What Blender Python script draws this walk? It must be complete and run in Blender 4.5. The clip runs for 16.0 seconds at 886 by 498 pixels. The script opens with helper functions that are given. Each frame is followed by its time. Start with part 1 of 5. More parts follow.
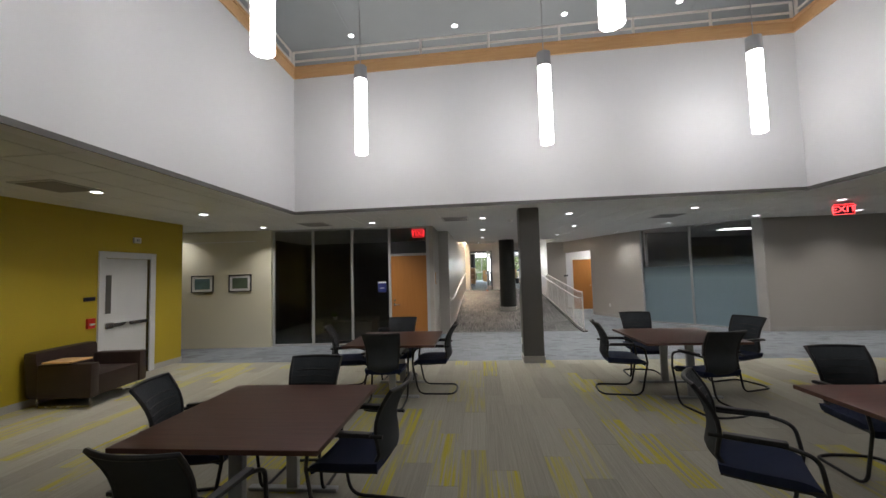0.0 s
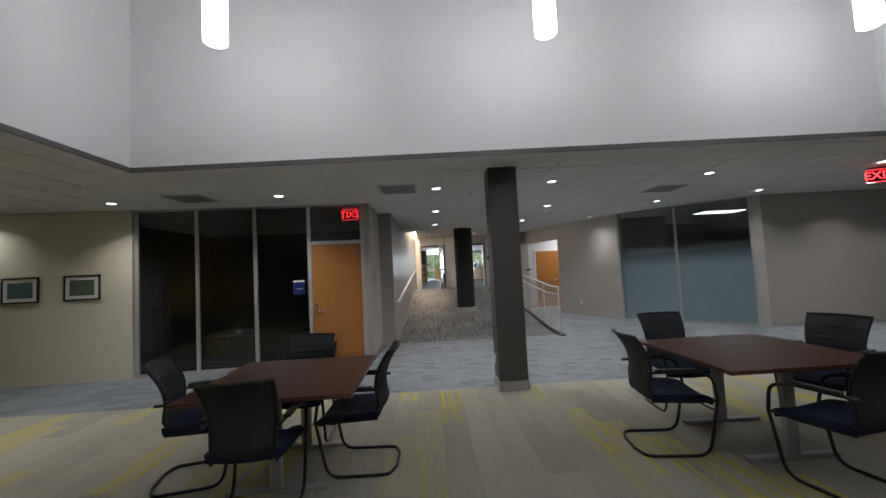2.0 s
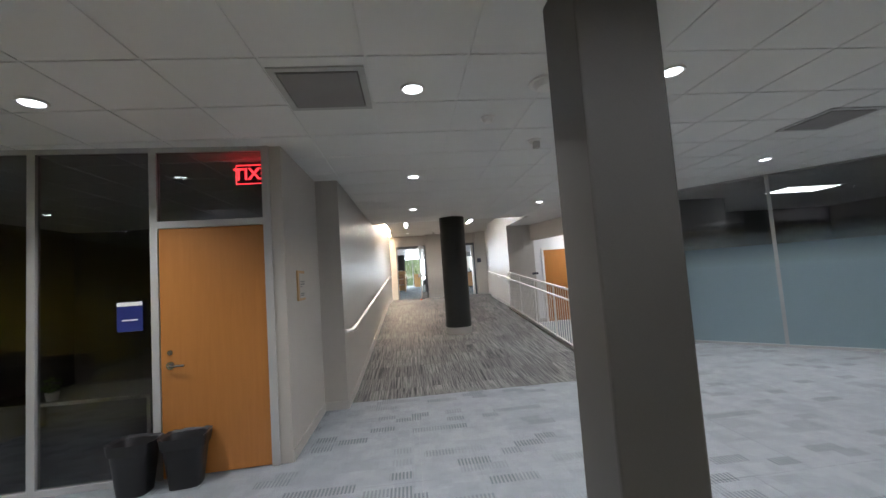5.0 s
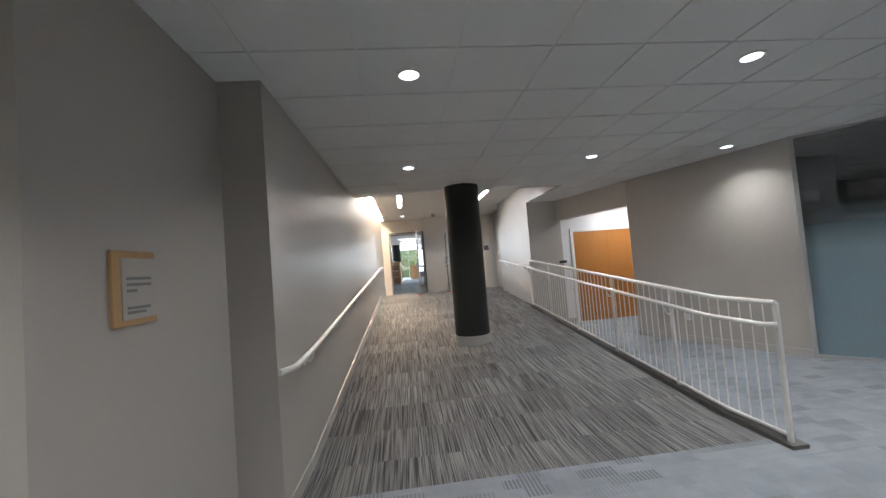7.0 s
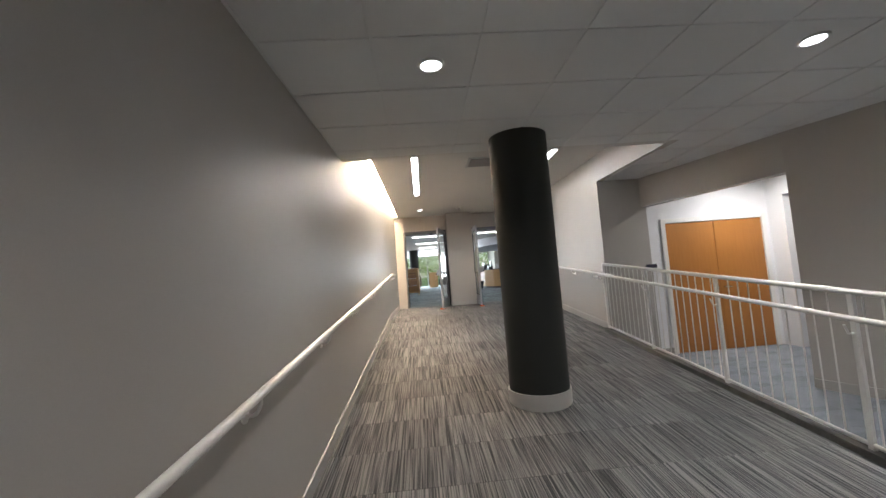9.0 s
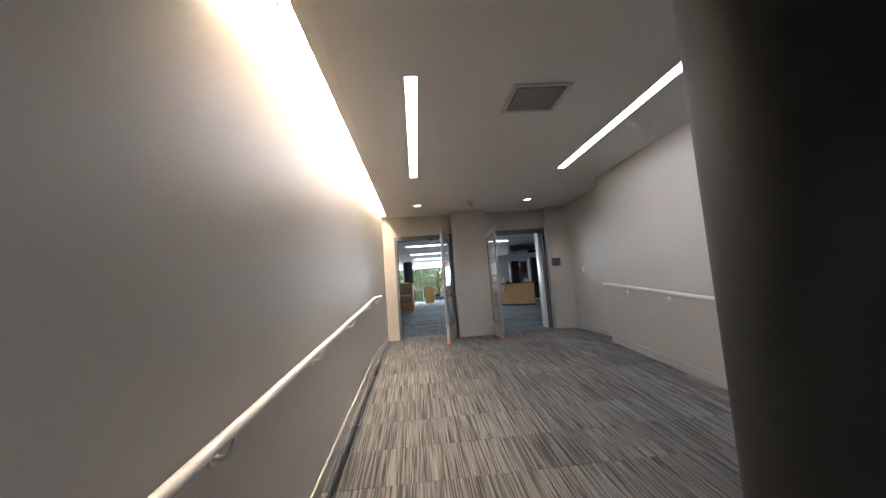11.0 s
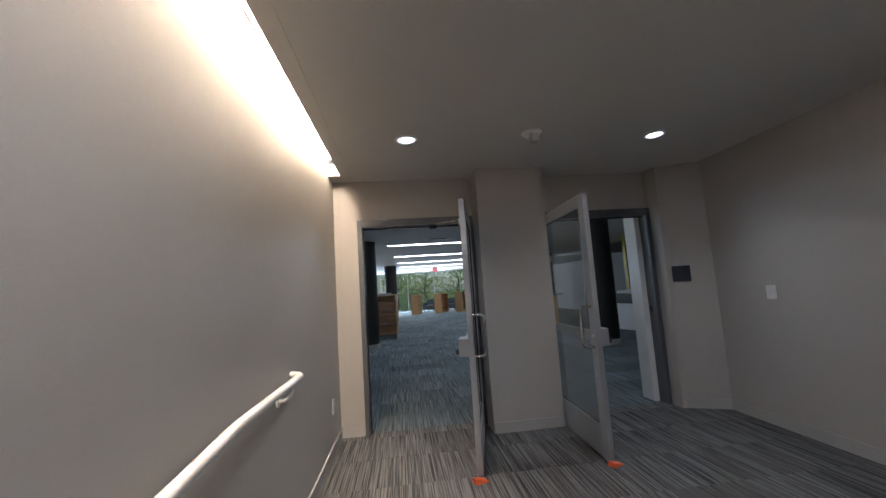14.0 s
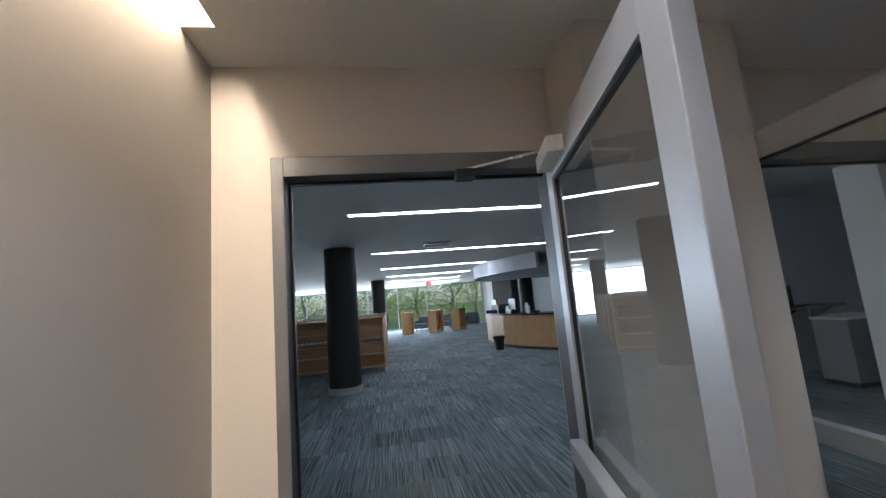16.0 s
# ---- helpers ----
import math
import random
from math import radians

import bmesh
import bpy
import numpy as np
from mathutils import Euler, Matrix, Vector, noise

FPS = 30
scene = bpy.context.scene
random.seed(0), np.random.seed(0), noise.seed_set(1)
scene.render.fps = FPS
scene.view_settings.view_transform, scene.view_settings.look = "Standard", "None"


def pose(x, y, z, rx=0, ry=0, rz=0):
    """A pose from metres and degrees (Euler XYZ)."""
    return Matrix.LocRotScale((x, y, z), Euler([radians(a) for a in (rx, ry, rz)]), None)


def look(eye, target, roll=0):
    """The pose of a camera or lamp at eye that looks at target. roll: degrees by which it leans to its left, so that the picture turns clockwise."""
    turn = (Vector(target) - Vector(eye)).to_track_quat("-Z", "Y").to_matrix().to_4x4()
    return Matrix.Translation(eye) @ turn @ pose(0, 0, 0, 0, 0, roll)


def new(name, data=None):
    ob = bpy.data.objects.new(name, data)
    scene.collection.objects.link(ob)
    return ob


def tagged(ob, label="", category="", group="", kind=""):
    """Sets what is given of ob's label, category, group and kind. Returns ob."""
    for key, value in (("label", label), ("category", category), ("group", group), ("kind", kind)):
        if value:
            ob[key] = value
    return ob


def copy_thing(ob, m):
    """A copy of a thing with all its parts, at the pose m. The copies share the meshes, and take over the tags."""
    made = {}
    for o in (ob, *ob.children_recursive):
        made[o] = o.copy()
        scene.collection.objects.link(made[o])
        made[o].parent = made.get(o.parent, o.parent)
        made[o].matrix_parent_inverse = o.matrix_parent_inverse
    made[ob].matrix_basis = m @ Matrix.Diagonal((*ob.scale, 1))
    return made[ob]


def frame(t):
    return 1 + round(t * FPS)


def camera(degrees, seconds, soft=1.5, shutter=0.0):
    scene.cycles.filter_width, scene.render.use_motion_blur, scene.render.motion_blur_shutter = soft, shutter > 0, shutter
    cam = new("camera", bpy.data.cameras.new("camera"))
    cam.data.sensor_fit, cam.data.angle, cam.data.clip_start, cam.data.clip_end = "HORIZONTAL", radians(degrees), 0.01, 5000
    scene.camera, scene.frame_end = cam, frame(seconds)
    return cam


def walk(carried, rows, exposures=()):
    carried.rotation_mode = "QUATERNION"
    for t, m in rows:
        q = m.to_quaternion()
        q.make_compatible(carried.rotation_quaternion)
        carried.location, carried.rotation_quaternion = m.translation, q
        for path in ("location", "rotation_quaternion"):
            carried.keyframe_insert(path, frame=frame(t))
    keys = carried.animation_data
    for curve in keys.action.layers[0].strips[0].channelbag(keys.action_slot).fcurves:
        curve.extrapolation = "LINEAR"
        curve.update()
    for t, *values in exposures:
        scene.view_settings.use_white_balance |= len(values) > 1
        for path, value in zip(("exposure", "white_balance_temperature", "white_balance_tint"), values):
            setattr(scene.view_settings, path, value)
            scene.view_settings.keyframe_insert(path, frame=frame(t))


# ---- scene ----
cam = camera(97.7, 16.0)
PATH = [
    (0, (0.904, -0.631, 1.679), (0.732, 1.357, 1.803), -1.6),
    (0.5, (0.873, -0.109, 1.635), (0.755, 1.883, 1.769), -2.0),
    (1, (0.876, 0.51, 1.582), (0.863, 2.505, 1.712), -2.7),
    (1.5, (0.867, 1.093, 1.56), (0.888, 3.09, 1.661), -2.4),
    (2, (0.886, 1.73, 1.551), (0.965, 3.725, 1.662), -2.9),
    (2.5, (0.94, 2.315, 1.552), (1.044, 4.309, 1.66), -3.6),
    (3, (0.923, 2.888, 1.556), (1.081, 4.878, 1.681), -3.4),
    (3.2, (0.93, 3.12, 1.555), (1.093, 5.11, 1.675), -3.5),
    (5.3, (0.952, 5.53, 1.545), (1.15, 7.515, 1.684), -4.2),
    (5.5, (0.954, 5.769, 1.531), (1.158, 7.753, 1.671), -4.3),
    (6, (0.953, 6.334, 1.528), (1.146, 8.32, 1.66), -4.3),
    (6.5, (0.955, 6.942, 1.528), (1.165, 8.927, 1.65), -4.3),
    (7, (0.97, 7.548, 1.533), (1.176, 9.536, 1.623), -4.6),
    (7.5, (0.926, 8.166, 1.552), (1.109, 10.155, 1.639), -4.6),
    (8, (0.951, 8.825, 1.541), (1.107, 10.817, 1.633), -5.0),
    (8.5, (0.928, 9.527, 1.531), (1.056, 11.52, 1.633), -4.8),
    (9, (0.972, 10.198, 1.521), (1.087, 12.19, 1.659), -4.4),
    (9.5, (0.916, 10.927, 1.527), (1.014, 12.916, 1.709), -4.4),
    (10, (0.915, 11.68, 1.585), (1.04, 13.667, 1.779), -4.3),
    (10.2, (0.915, 11.95, 1.605), (1.04, 13.935, 1.805), -4.5),
    (12.4, (0.908, 15.063, 1.89), (1.129, 17.041, 2.084), -4.1),
    (12.5, (0.91, 15.207, 1.9), (1.133, 17.185, 2.094), -4.3),
    (13, (0.915, 15.924, 1.96), (1.153, 17.899, 2.163), -4.7),
    (13.5, (0.957, 16.578, 2.048), (1.185, 18.555, 2.241), -4.8),
    (14, (0.919, 17.274, 2.076), (1.148, 19.25, 2.283), -3.8),
    (14.5, (0.97, 17.957, 2.106), (1.196, 19.927, 2.362), -4.0),
    (15, (0.936, 18.58, 2.135), (1.159, 20.548, 2.413), -4.2),
    (15.5, (0.92, 19.197, 2.17), (1.183, 21.159, 2.452), -4.9),
    (16, (0.944, 19.776, 2.211), (1.233, 21.736, 2.485), -4.9),
]
EXPO = [(0, 0.05, 6550, 10), (0.6, -0.15, 6450, 10), (1.5, -0.2, 6350, 10), (2, -0.27, 6250, 10), (2.5, -0.27, 6150, 10), (3.2, -0.2, 6150, 10), (5.3, 0.5, 6150, 10), (6, 0.7, 6150, 10), (6.5, 0.5, 6150, 10), (7, 0.25, 6150, 10), (8, 0.12, 6250, 10), (9, 0.12, 6300, 10), (10.2, 0.05, 6200, 10), (12.3, -0.85, 5700, 10), (13, -0.95, 5650, 10), (14.5, -0.95, 5650, 10), (15.3, -0.75, 5650, 10), (16, -0.5, 5650, 10)]
walk(cam, [(t, look(eye, target, roll)) for t, eye, target, roll in PATH], EXPO)

# ---- world and light ----
world = bpy.data.worlds.new("sky")
scene.world = world
world.use_nodes = True
wn = world.node_tree
sky = wn.nodes.new("ShaderNodeTexSky")
sky.sky_type = 'NISHITA'
sky.sun_disc = False
sky.sun_elevation = radians(48)
sky.sun_rotation = radians(150)
wn.links.new(sky.outputs[0], wn.nodes["Background"].inputs[0])
wn.nodes["Background"].inputs[1].default_value = 0.15
sun = new("sun", bpy.data.lights.new("sun", 'SUN'))
sun.data.energy, sun.data.angle, sun.data.color = 5.0, radians(0.5), (1, 0.95, 0.87)
sun.matrix_world = look((18, 25, 34), (0, 52, 0))

K_PENDANT, K_COVE, K_LINEAR, K_LIB, K_DOWN, K_UPPER = 15.0, 215.0, 40.0, 46.0, 9.0, 70.0

# ---- materials ----
def nodes_of(name):
    m = bpy.data.materials.new(name)
    m.use_nodes = True
    nt = m.node_tree
    return m, nt, nt.nodes["Principled BSDF"]


def node(nt, kind, **values):
    n = nt.nodes.new(kind)
    for k, v in values.items():
        n.inputs[k.replace("_", " ")].default_value = v
    return n


def coords(nt, scale=(1, 1, 1), which="Object"):
    tc = nt.nodes.new("ShaderNodeTexCoord")
    mp = nt.nodes.new("ShaderNodeMapping")
    mp.inputs["Scale"].default_value = scale
    nt.links.new(tc.outputs[which], mp.inputs[0])
    return mp.outputs[0]


def mixc(nt, fac, a, b):
    n = nt.nodes.new("ShaderNodeMix")
    n.data_type = 'RGBA'
    for sock, v in ((n.inputs[0], fac), (n.inputs[6], a), (n.inputs[7], b)):
        if hasattr(v, "node"):
            nt.links.new(v, sock)
        elif sock == n.inputs[0]:
            sock.default_value = v
        else:
            sock.default_value = (*v, 1)
    return n.outputs[2]


def ramp01(nt, value, lo, hi):
    n = nt.nodes.new("ShaderNodeMapRange")
    nt.links.new(value, n.inputs[0])
    n.inputs[1].default_value, n.inputs[2].default_value = lo, hi
    return n.outputs[0]


def bump(nt, bsdf, value, strength, distance=0.01):
    b = node(nt, "ShaderNodeBump", Strength=strength, Distance=distance)
    nt.links.new(value, b.inputs["Height"])
    nt.links.new(b.outputs[0], bsdf.inputs["Normal"])


def surface(name, a, b, rough=0.6, big=1.2, small=60, grain=0.15, metal=0.0, spec=0.5, stretch=(1, 1, 1)):
    """Two tones mixed by a broad and a fine noise, with fine relief."""
    m, nt, p = nodes_of(name)
    n1 = node(nt, "ShaderNodeTexNoise", Scale=big, Detail=4)
    n2 = node(nt, "ShaderNodeTexNoise", Scale=small, Detail=3)
    nt.links.new(coords(nt, stretch, "Object"), n1.inputs[0])
    nt.links.new(coords(nt, stretch, "Object"), n2.inputs[0])
    add = nt.nodes.new("ShaderNodeMath")
    add.operation = 'MULTIPLY_ADD'
    add.inputs[1].default_value = 0.35
    nt.links.new(n2.outputs[0], add.inputs[0])
    nt.links.new(n1.outputs[0], add.inputs[2])
    nt.links.new(mixc(nt, ramp01(nt, add.outputs[0], 0.35, 0.95), a, b), p.inputs["Base Color"])
    r = nt.nodes.new("ShaderNodeMapRange")
    nt.links.new(n1.outputs[0], r.inputs[0])
    r.inputs[3].default_value, r.inputs[4].default_value = rough - 0.06, rough + 0.08
    nt.links.new(r.outputs[0], p.inputs["Roughness"])
    p.inputs["Metallic"].default_value = metal
    p.inputs["Specular IOR Level"].default_value = spec
    if grain:
        bump(nt, p, n2.outputs[0], grain)
    return m


def wood(name, a, b, rough=0.4, axis=2, scale=1.0):
    m, nt, p = nodes_of(name)
    st = [14 * scale] * 3
    st[axis] = 1.0 * scale
    n1 = node(nt, "ShaderNodeTexNoise", Scale=2.2, Detail=6, Distortion=0.6)
    nt.links.new(coords(nt, st), n1.inputs[0])
    n2 = node(nt, "ShaderNodeTexNoise", Scale=0.9, Detail=2)
    nt.links.new(coords(nt), n2.inputs[0])
    c = mixc(nt, ramp01(nt, n1.outputs[0], 0.3, 0.7), a, b)
    nt.links.new(mixc(nt, ramp01(nt, n2.outputs[0], 0.3, 0.9), c, b), p.inputs["Base Color"])
    p.inputs["Roughness"].default_value = rough
    bump(nt, p, n1.outputs[0], 0.08)
    return m


def glow(name, colour, strength):
    m, nt, p = nodes_of(name)
    p.inputs["Base Color"].default_value = (0.9, 0.9, 0.9, 1)
    p.inputs["Emission Color"].default_value = (*colour, 1)
    p.inputs["Emission Strength"].default_value = strength
    return m


def glass(name, tint=(1, 1, 1), rough=0.0):
    m, nt, p = nodes_of(name)
    p.inputs["Base Color"].default_value = (*tint, 1)
    p.inputs["Transmission Weight"].default_value = 1
    p.inputs["Roughness"].default_value = rough
    p.inputs["IOR"].default_value = 1.46
    return m


def frosted(name):
    """Etched film: clear above, thickening downwards over a band of height."""
    m, nt, p = nodes_of(name)
    tc = nt.nodes.new("ShaderNodeNewGeometry")
    sep = nt.nodes.new("ShaderNodeSeparateXYZ")
    nt.links.new(tc.outputs["Position"], sep.inputs[0])
    fac = ramp01(nt, sep.outputs[2], 1.95, 1.35)
    p.inputs["Transmission Weight"].default_value = 1
    p.inputs["Roughness"].default_value = 0.0
    d = node(nt, "ShaderNodeBsdfDiffuse", Color=(0.36, 0.47, 0.52, 1))
    tr = node(nt, "ShaderNodeBsdfTranslucent", Color=(0.55, 0.66, 0.72, 1))
    mx1, mx2 = nt.nodes.new("ShaderNodeMixShader"), nt.nodes.new("ShaderNodeMixShader")
    mx1.inputs[0].default_value = 0.4
    nt.links.new(d.outputs[0], mx1.inputs[1])
    nt.links.new(tr.outputs[0], mx1.inputs[2])
    cap = nt.nodes.new("ShaderNodeMath")
    cap.operation = 'MULTIPLY'
    cap.inputs[1].default_value = 0.82
    nt.links.new(fac, cap.inputs[0])
    nt.links.new(cap.outputs[0], mx2.inputs[0])
    nt.links.new(p.outputs[0], mx2.inputs[1])
    nt.links.new(mx1.outputs[0], mx2.inputs[2])
    nt.links.new(mx2.outputs[0], nt.nodes["Material Output"].inputs[0])
    return m


def carpet(name, dark, light, accent=None, stripe=170, per_object=True, contrast=1.0, spread=0.35, warm=None):
    """Tufted carpet tile: fine streaks along the pile, each tile a tone of its own, some with accent streaks."""
    m, nt, p = nodes_of(name)
    if per_object:
        rnd = nt.nodes.new("ShaderNodeObjectInfo").outputs["Random"]
    else:
        rnd = nt.nodes.new("ShaderNodeNewGeometry").outputs["Random Per Island"]
    pos = nt.nodes.new("ShaderNodeNewGeometry").outputs["Position"]
    mp = nt.nodes.new("ShaderNodeMapping")
    mp.inputs["Scale"].default_value = (1, 0.012, 0)
    nt.links.new(pos, mp.inputs[0])
    off = nt.nodes.new("ShaderNodeVectorMath")
    off.operation = 'ADD'
    comb = nt.nodes.new("ShaderNodeCombineXYZ")
    k = nt.nodes.new("ShaderNodeMath")
    k.operation = 'MULTIPLY'
    k.inputs[1].default_value = 37.0
    nt.links.new(rnd, k.inputs[0])
    for i in range(3):
        nt.links.new(k.outputs[0], comb.inputs[i])
    nt.links.new(mp.outputs[0], off.inputs[0])
    nt.links.new(comb.outputs[0], off.inputs[1])
    streak = node(nt, "ShaderNodeTexNoise", Scale=stripe, Detail=1.5)
    nt.links.new(off.outputs[0], streak.inputs[0])
    fuzz = node(nt, "ShaderNodeTexNoise", Scale=420, Detail=2)
    nt.links.new(pos, fuzz.inputs[0])
    soil = node(nt, "ShaderNodeTexNoise", Scale=0.8, Detail=4)
    nt.links.new(pos, soil.inputs[0])
    fac = ramp01(nt, streak.outputs[0], 0.5 - 0.16 / contrast, 0.5 + 0.16 / contrast)
    c = mixc(nt, fac, dark, light)
    tone = nt.nodes.new("ShaderNodeMapRange")
    nt.links.new(rnd, tone.inputs[0])
    tone.inputs[3].default_value, tone.inputs[4].default_value = 1 - spread, 1 + spread
    hsv = nt.nodes.new("ShaderNodeHueSaturation")
    nt.links.new(c, hsv.inputs["Color"])
    nt.links.new(tone.outputs[0], hsv.inputs["Value"])
    c = hsv.outputs[0]
    if warm:
        c = mixc(nt, ramp01(nt, soil.outputs[0], 0.4, 0.75), c, warm)
    if accent:
        mp2 = nt.nodes.new("ShaderNodeMapping")
        mp2.inputs["Scale"].default_value = (1, 3.0, 1)
        nt.links.new(off.outputs[0], mp2.inputs[0])
        blot = node(nt, "ShaderNodeTexNoise", Scale=34, Detail=2, Distortion=0.15)
        nt.links.new(mp2.outputs[0], blot.inputs[0])
        pick = nt.nodes.new("ShaderNodeMath")
        pick.operation = 'FRACT'
        k2 = nt.nodes.new("ShaderNodeMath")
        k2.operation = 'MULTIPLY'
        k2.inputs[1].default_value = 13.7
        nt.links.new(rnd, k2.inputs[0])
        nt.links.new(k2.outputs[0], pick.inputs[0])
        mul = nt.nodes.new("ShaderNodeMath")
        mul.operation = 'MULTIPLY'
        nt.links.new(ramp01(nt, pick.outputs[0], 0.64, 0.86), mul.inputs[0])
        nt.links.new(ramp01(nt, blot.outputs[0], 0.43, 0.62), mul.inputs[1])
        c = mixc(nt, mul.outputs[0], c, accent)
    fz = nt.nodes.new("ShaderNodeMix")
    fz.data_type, fz.blend_type = 'RGBA', 'MULTIPLY'
    fz.inputs[0].default_value = 0.5
    nt.links.new(c, fz.inputs[6])
    nt.links.new(ramp01(nt, fuzz.outputs[0], 0.0, 0.6), fz.inputs[7])
    nt.links.new(fz.outputs[2], p.inputs["Base Color"])
    p.inputs["Roughness"].default_value = 0.95
    p.inputs["Specular IOR Level"].default_value = 0.1
    bump(nt, p, streak.outputs[0], 0.5, 0.004)
    return m


def patch_carpet(name, dark, light):
    """Carpet of small overlapping rectangles in close greys, some of them cross-ribbed."""
    m, nt, p = nodes_of(name)
    pos = nt.nodes.new("ShaderNodeNewGeometry").outputs["Position"]

    def blocks(width, height, shift):
        mp = nt.nodes.new("ShaderNodeMapping")
        mp.inputs["Location"].default_value = (shift, shift * 0.7, 0)
        nt.links.new(pos, mp.inputs[0])
        b = node(nt, "ShaderNodeTexBrick", Color1=(0, 0, 0, 1), Color2=(1, 1, 1, 1), Scale=1.0)
        b.inputs["Mortar Size"].default_value = 0.0
        b.inputs["Brick Width"].default_value, b.inputs["Row Height"].default_value = width, height
        b.offset, b.squash = 0.37, 0.7
        nt.links.new(mp.outputs[0], b.inputs["Vector"])
        return b.outputs["Color"]
    grain = node(nt, "ShaderNodeTexNoise", Scale=9, Detail=4)
    nt.links.new(pos, grain.inputs[0])
    tone = mixc(nt, 0.5, blocks(0.23, 0.12, 0.0), blocks(0.15, 0.19, 3.3))
    tone = mixc(nt, 0.3, tone, blocks(0.09, 0.06, 7.1))
    tone = mixc(nt, 0.35, tone, grain.outputs[0])
    wave = nt.nodes.new("ShaderNodeTexWave")
    wave.inputs["Scale"].default_value = 11.0
    wave.inputs["Distortion"].default_value = 0.4
    nt.links.new(pos, wave.inputs["Vector"])
    ribs = nt.nodes.new("ShaderNodeMath")
    ribs.operation = 'MULTIPLY'
    nt.links.new(ramp01(nt, blocks(0.27, 0.11, 11.7), 0.74, 0.95), ribs.inputs[0])
    nt.links.new(wave.outputs["Fac"], ribs.inputs[1])
    c = mixc(nt, ramp01(nt, tone, 0.15, 0.85), dark, light)
    c = mixc(nt, ribs.outputs[0], c, tuple(0.62 * v for v in dark))
    fuzz = node(nt, "ShaderNodeTexNoise", Scale=380, Detail=2)
    nt.links.new(pos, fuzz.inputs[0])
    soil = node(nt, "ShaderNodeTexNoise", Scale=1.1, Detail=5)
    nt.links.new(pos, soil.inputs[0])
    c = mixc(nt, ramp01(nt, soil.outputs[0], 0.5, 1.0), c, tuple(0.75 * v for v in dark))
    fz = nt.nodes.new("ShaderNodeMix")
    fz.data_type, fz.blend_type = 'RGBA', 'MULTIPLY'
    fz.inputs[0].default_value = 0.45
    nt.links.new(c, fz.inputs[6])
    nt.links.new(ramp01(nt, fuzz.outputs[0], 0.0, 0.6), fz.inputs[7])
    nt.links.new(fz.outputs[2], p.inputs["Base Color"])
    p.inputs["Roughness"].default_value = 0.95
    p.inputs["Specular IOR Level"].default_value = 0.1
    bump(nt, p, fuzz.outputs[0], 0.4, 0.004)
    return m


M_WHITE = surface("white_paint", (0.74, 0.74, 0.76), (0.8, 0.79, 0.79), 0.6, 0.5, 180, 0.06)
M_GREY = surface("warm_grey_paint", (0.43, 0.4, 0.365), (0.48, 0.45, 0.412), 0.42, 0.5, 180, 0.06)
M_CREAM = surface("cream_paint", (0.66, 0.62, 0.49), (0.72, 0.68, 0.55), 0.6, 0.5, 180, 0.06)
M_PALE = surface("pale_grey_paint", (0.58, 0.58, 0.62), (0.66, 0.65, 0.68), 0.55, 0.5, 180, 0.06)
M_YELLOW = surface("mustard_paint", (0.42, 0.31, 0.018), (0.5, 0.38, 0.03), 0.55, 0.6, 180, 0.06)
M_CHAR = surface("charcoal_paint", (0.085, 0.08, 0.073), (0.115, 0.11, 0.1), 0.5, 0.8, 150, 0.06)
M_VENT = surface("grey_vent_plate", (0.2, 0.185, 0.185), (0.25, 0.245, 0.235), 0.6, 3, 300, 0.3)
M_COLUMN = surface("black_green_paint", (0.013, 0.014, 0.012), (0.02, 0.021, 0.018), 0.6, 0.8, 150, 0.05)
M_BASE = surface("baseboard_vinyl", (0.4, 0.385, 0.36), (0.5, 0.48, 0.45), 0.5, 2, 120, 0.05)
M_TILE = surface("ceiling_tile", (0.7, 0.7, 0.69), (0.78, 0.78, 0.765), 0.9, 0.7, 320, 0.3)
M_GRID = surface("ceiling_grid_metal", (0.42, 0.42, 0.41), (0.5, 0.5, 0.49), 0.5, 2, 80, 0.02)
M_GYP = surface("ceiling_plaster", (0.62, 0.6, 0.57), (0.68, 0.66, 0.63), 0.85, 0.6, 150, 0.08)
M_COOL = surface("cool_grey_paint", (0.36, 0.4, 0.43), (0.42, 0.46, 0.49), 0.7, 0.5, 150, 0.05)
M_MAPLE = wood("maple_veneer", (0.37, 0.148, 0.035), (0.42, 0.175, 0.044), 0.38)
M_MAPLE_X = wood("maple_trim", (0.6, 0.34, 0.15), (0.68, 0.42, 0.2), 0.4, 0)
M_OAK = wood("library_oak", (0.42, 0.24, 0.1), (0.52, 0.32, 0.15), 0.45)
M_SHELF = wood("brown_shelf_board", (0.2, 0.1, 0.045), (0.28, 0.15, 0.07), 0.5, 0)
M_WALNUT = wood("walnut_laminate", (0.07, 0.03, 0.02), (0.115, 0.05, 0.034), 0.33, 0)
M_ALU = surface("brushed_aluminium", (0.4, 0.41, 0.43), (0.48, 0.49, 0.51), 0.45, 3, 140, 0.05, 0.45)
M_FRAME = surface("grey_metal_frame", (0.45, 0.45, 0.45), (0.52, 0.52, 0.52), 0.4, 2, 90, 0.03, 0.3)
M_DKFRAME = surface("dark_grey_frame", (0.1, 0.105, 0.115), (0.14, 0.145, 0.155), 0.4, 2, 90, 0.03, 0.3)
M_STEEL = surface("satin_steel", (0.55, 0.54, 0.52), (0.66, 0.65, 0.62), 0.25, 4, 120, 0.03, 1.0)
M_RAIL = surface("white_enamel", (0.74, 0.72, 0.69), (0.8, 0.78, 0.75), 0.32, 3, 120, 0.03)
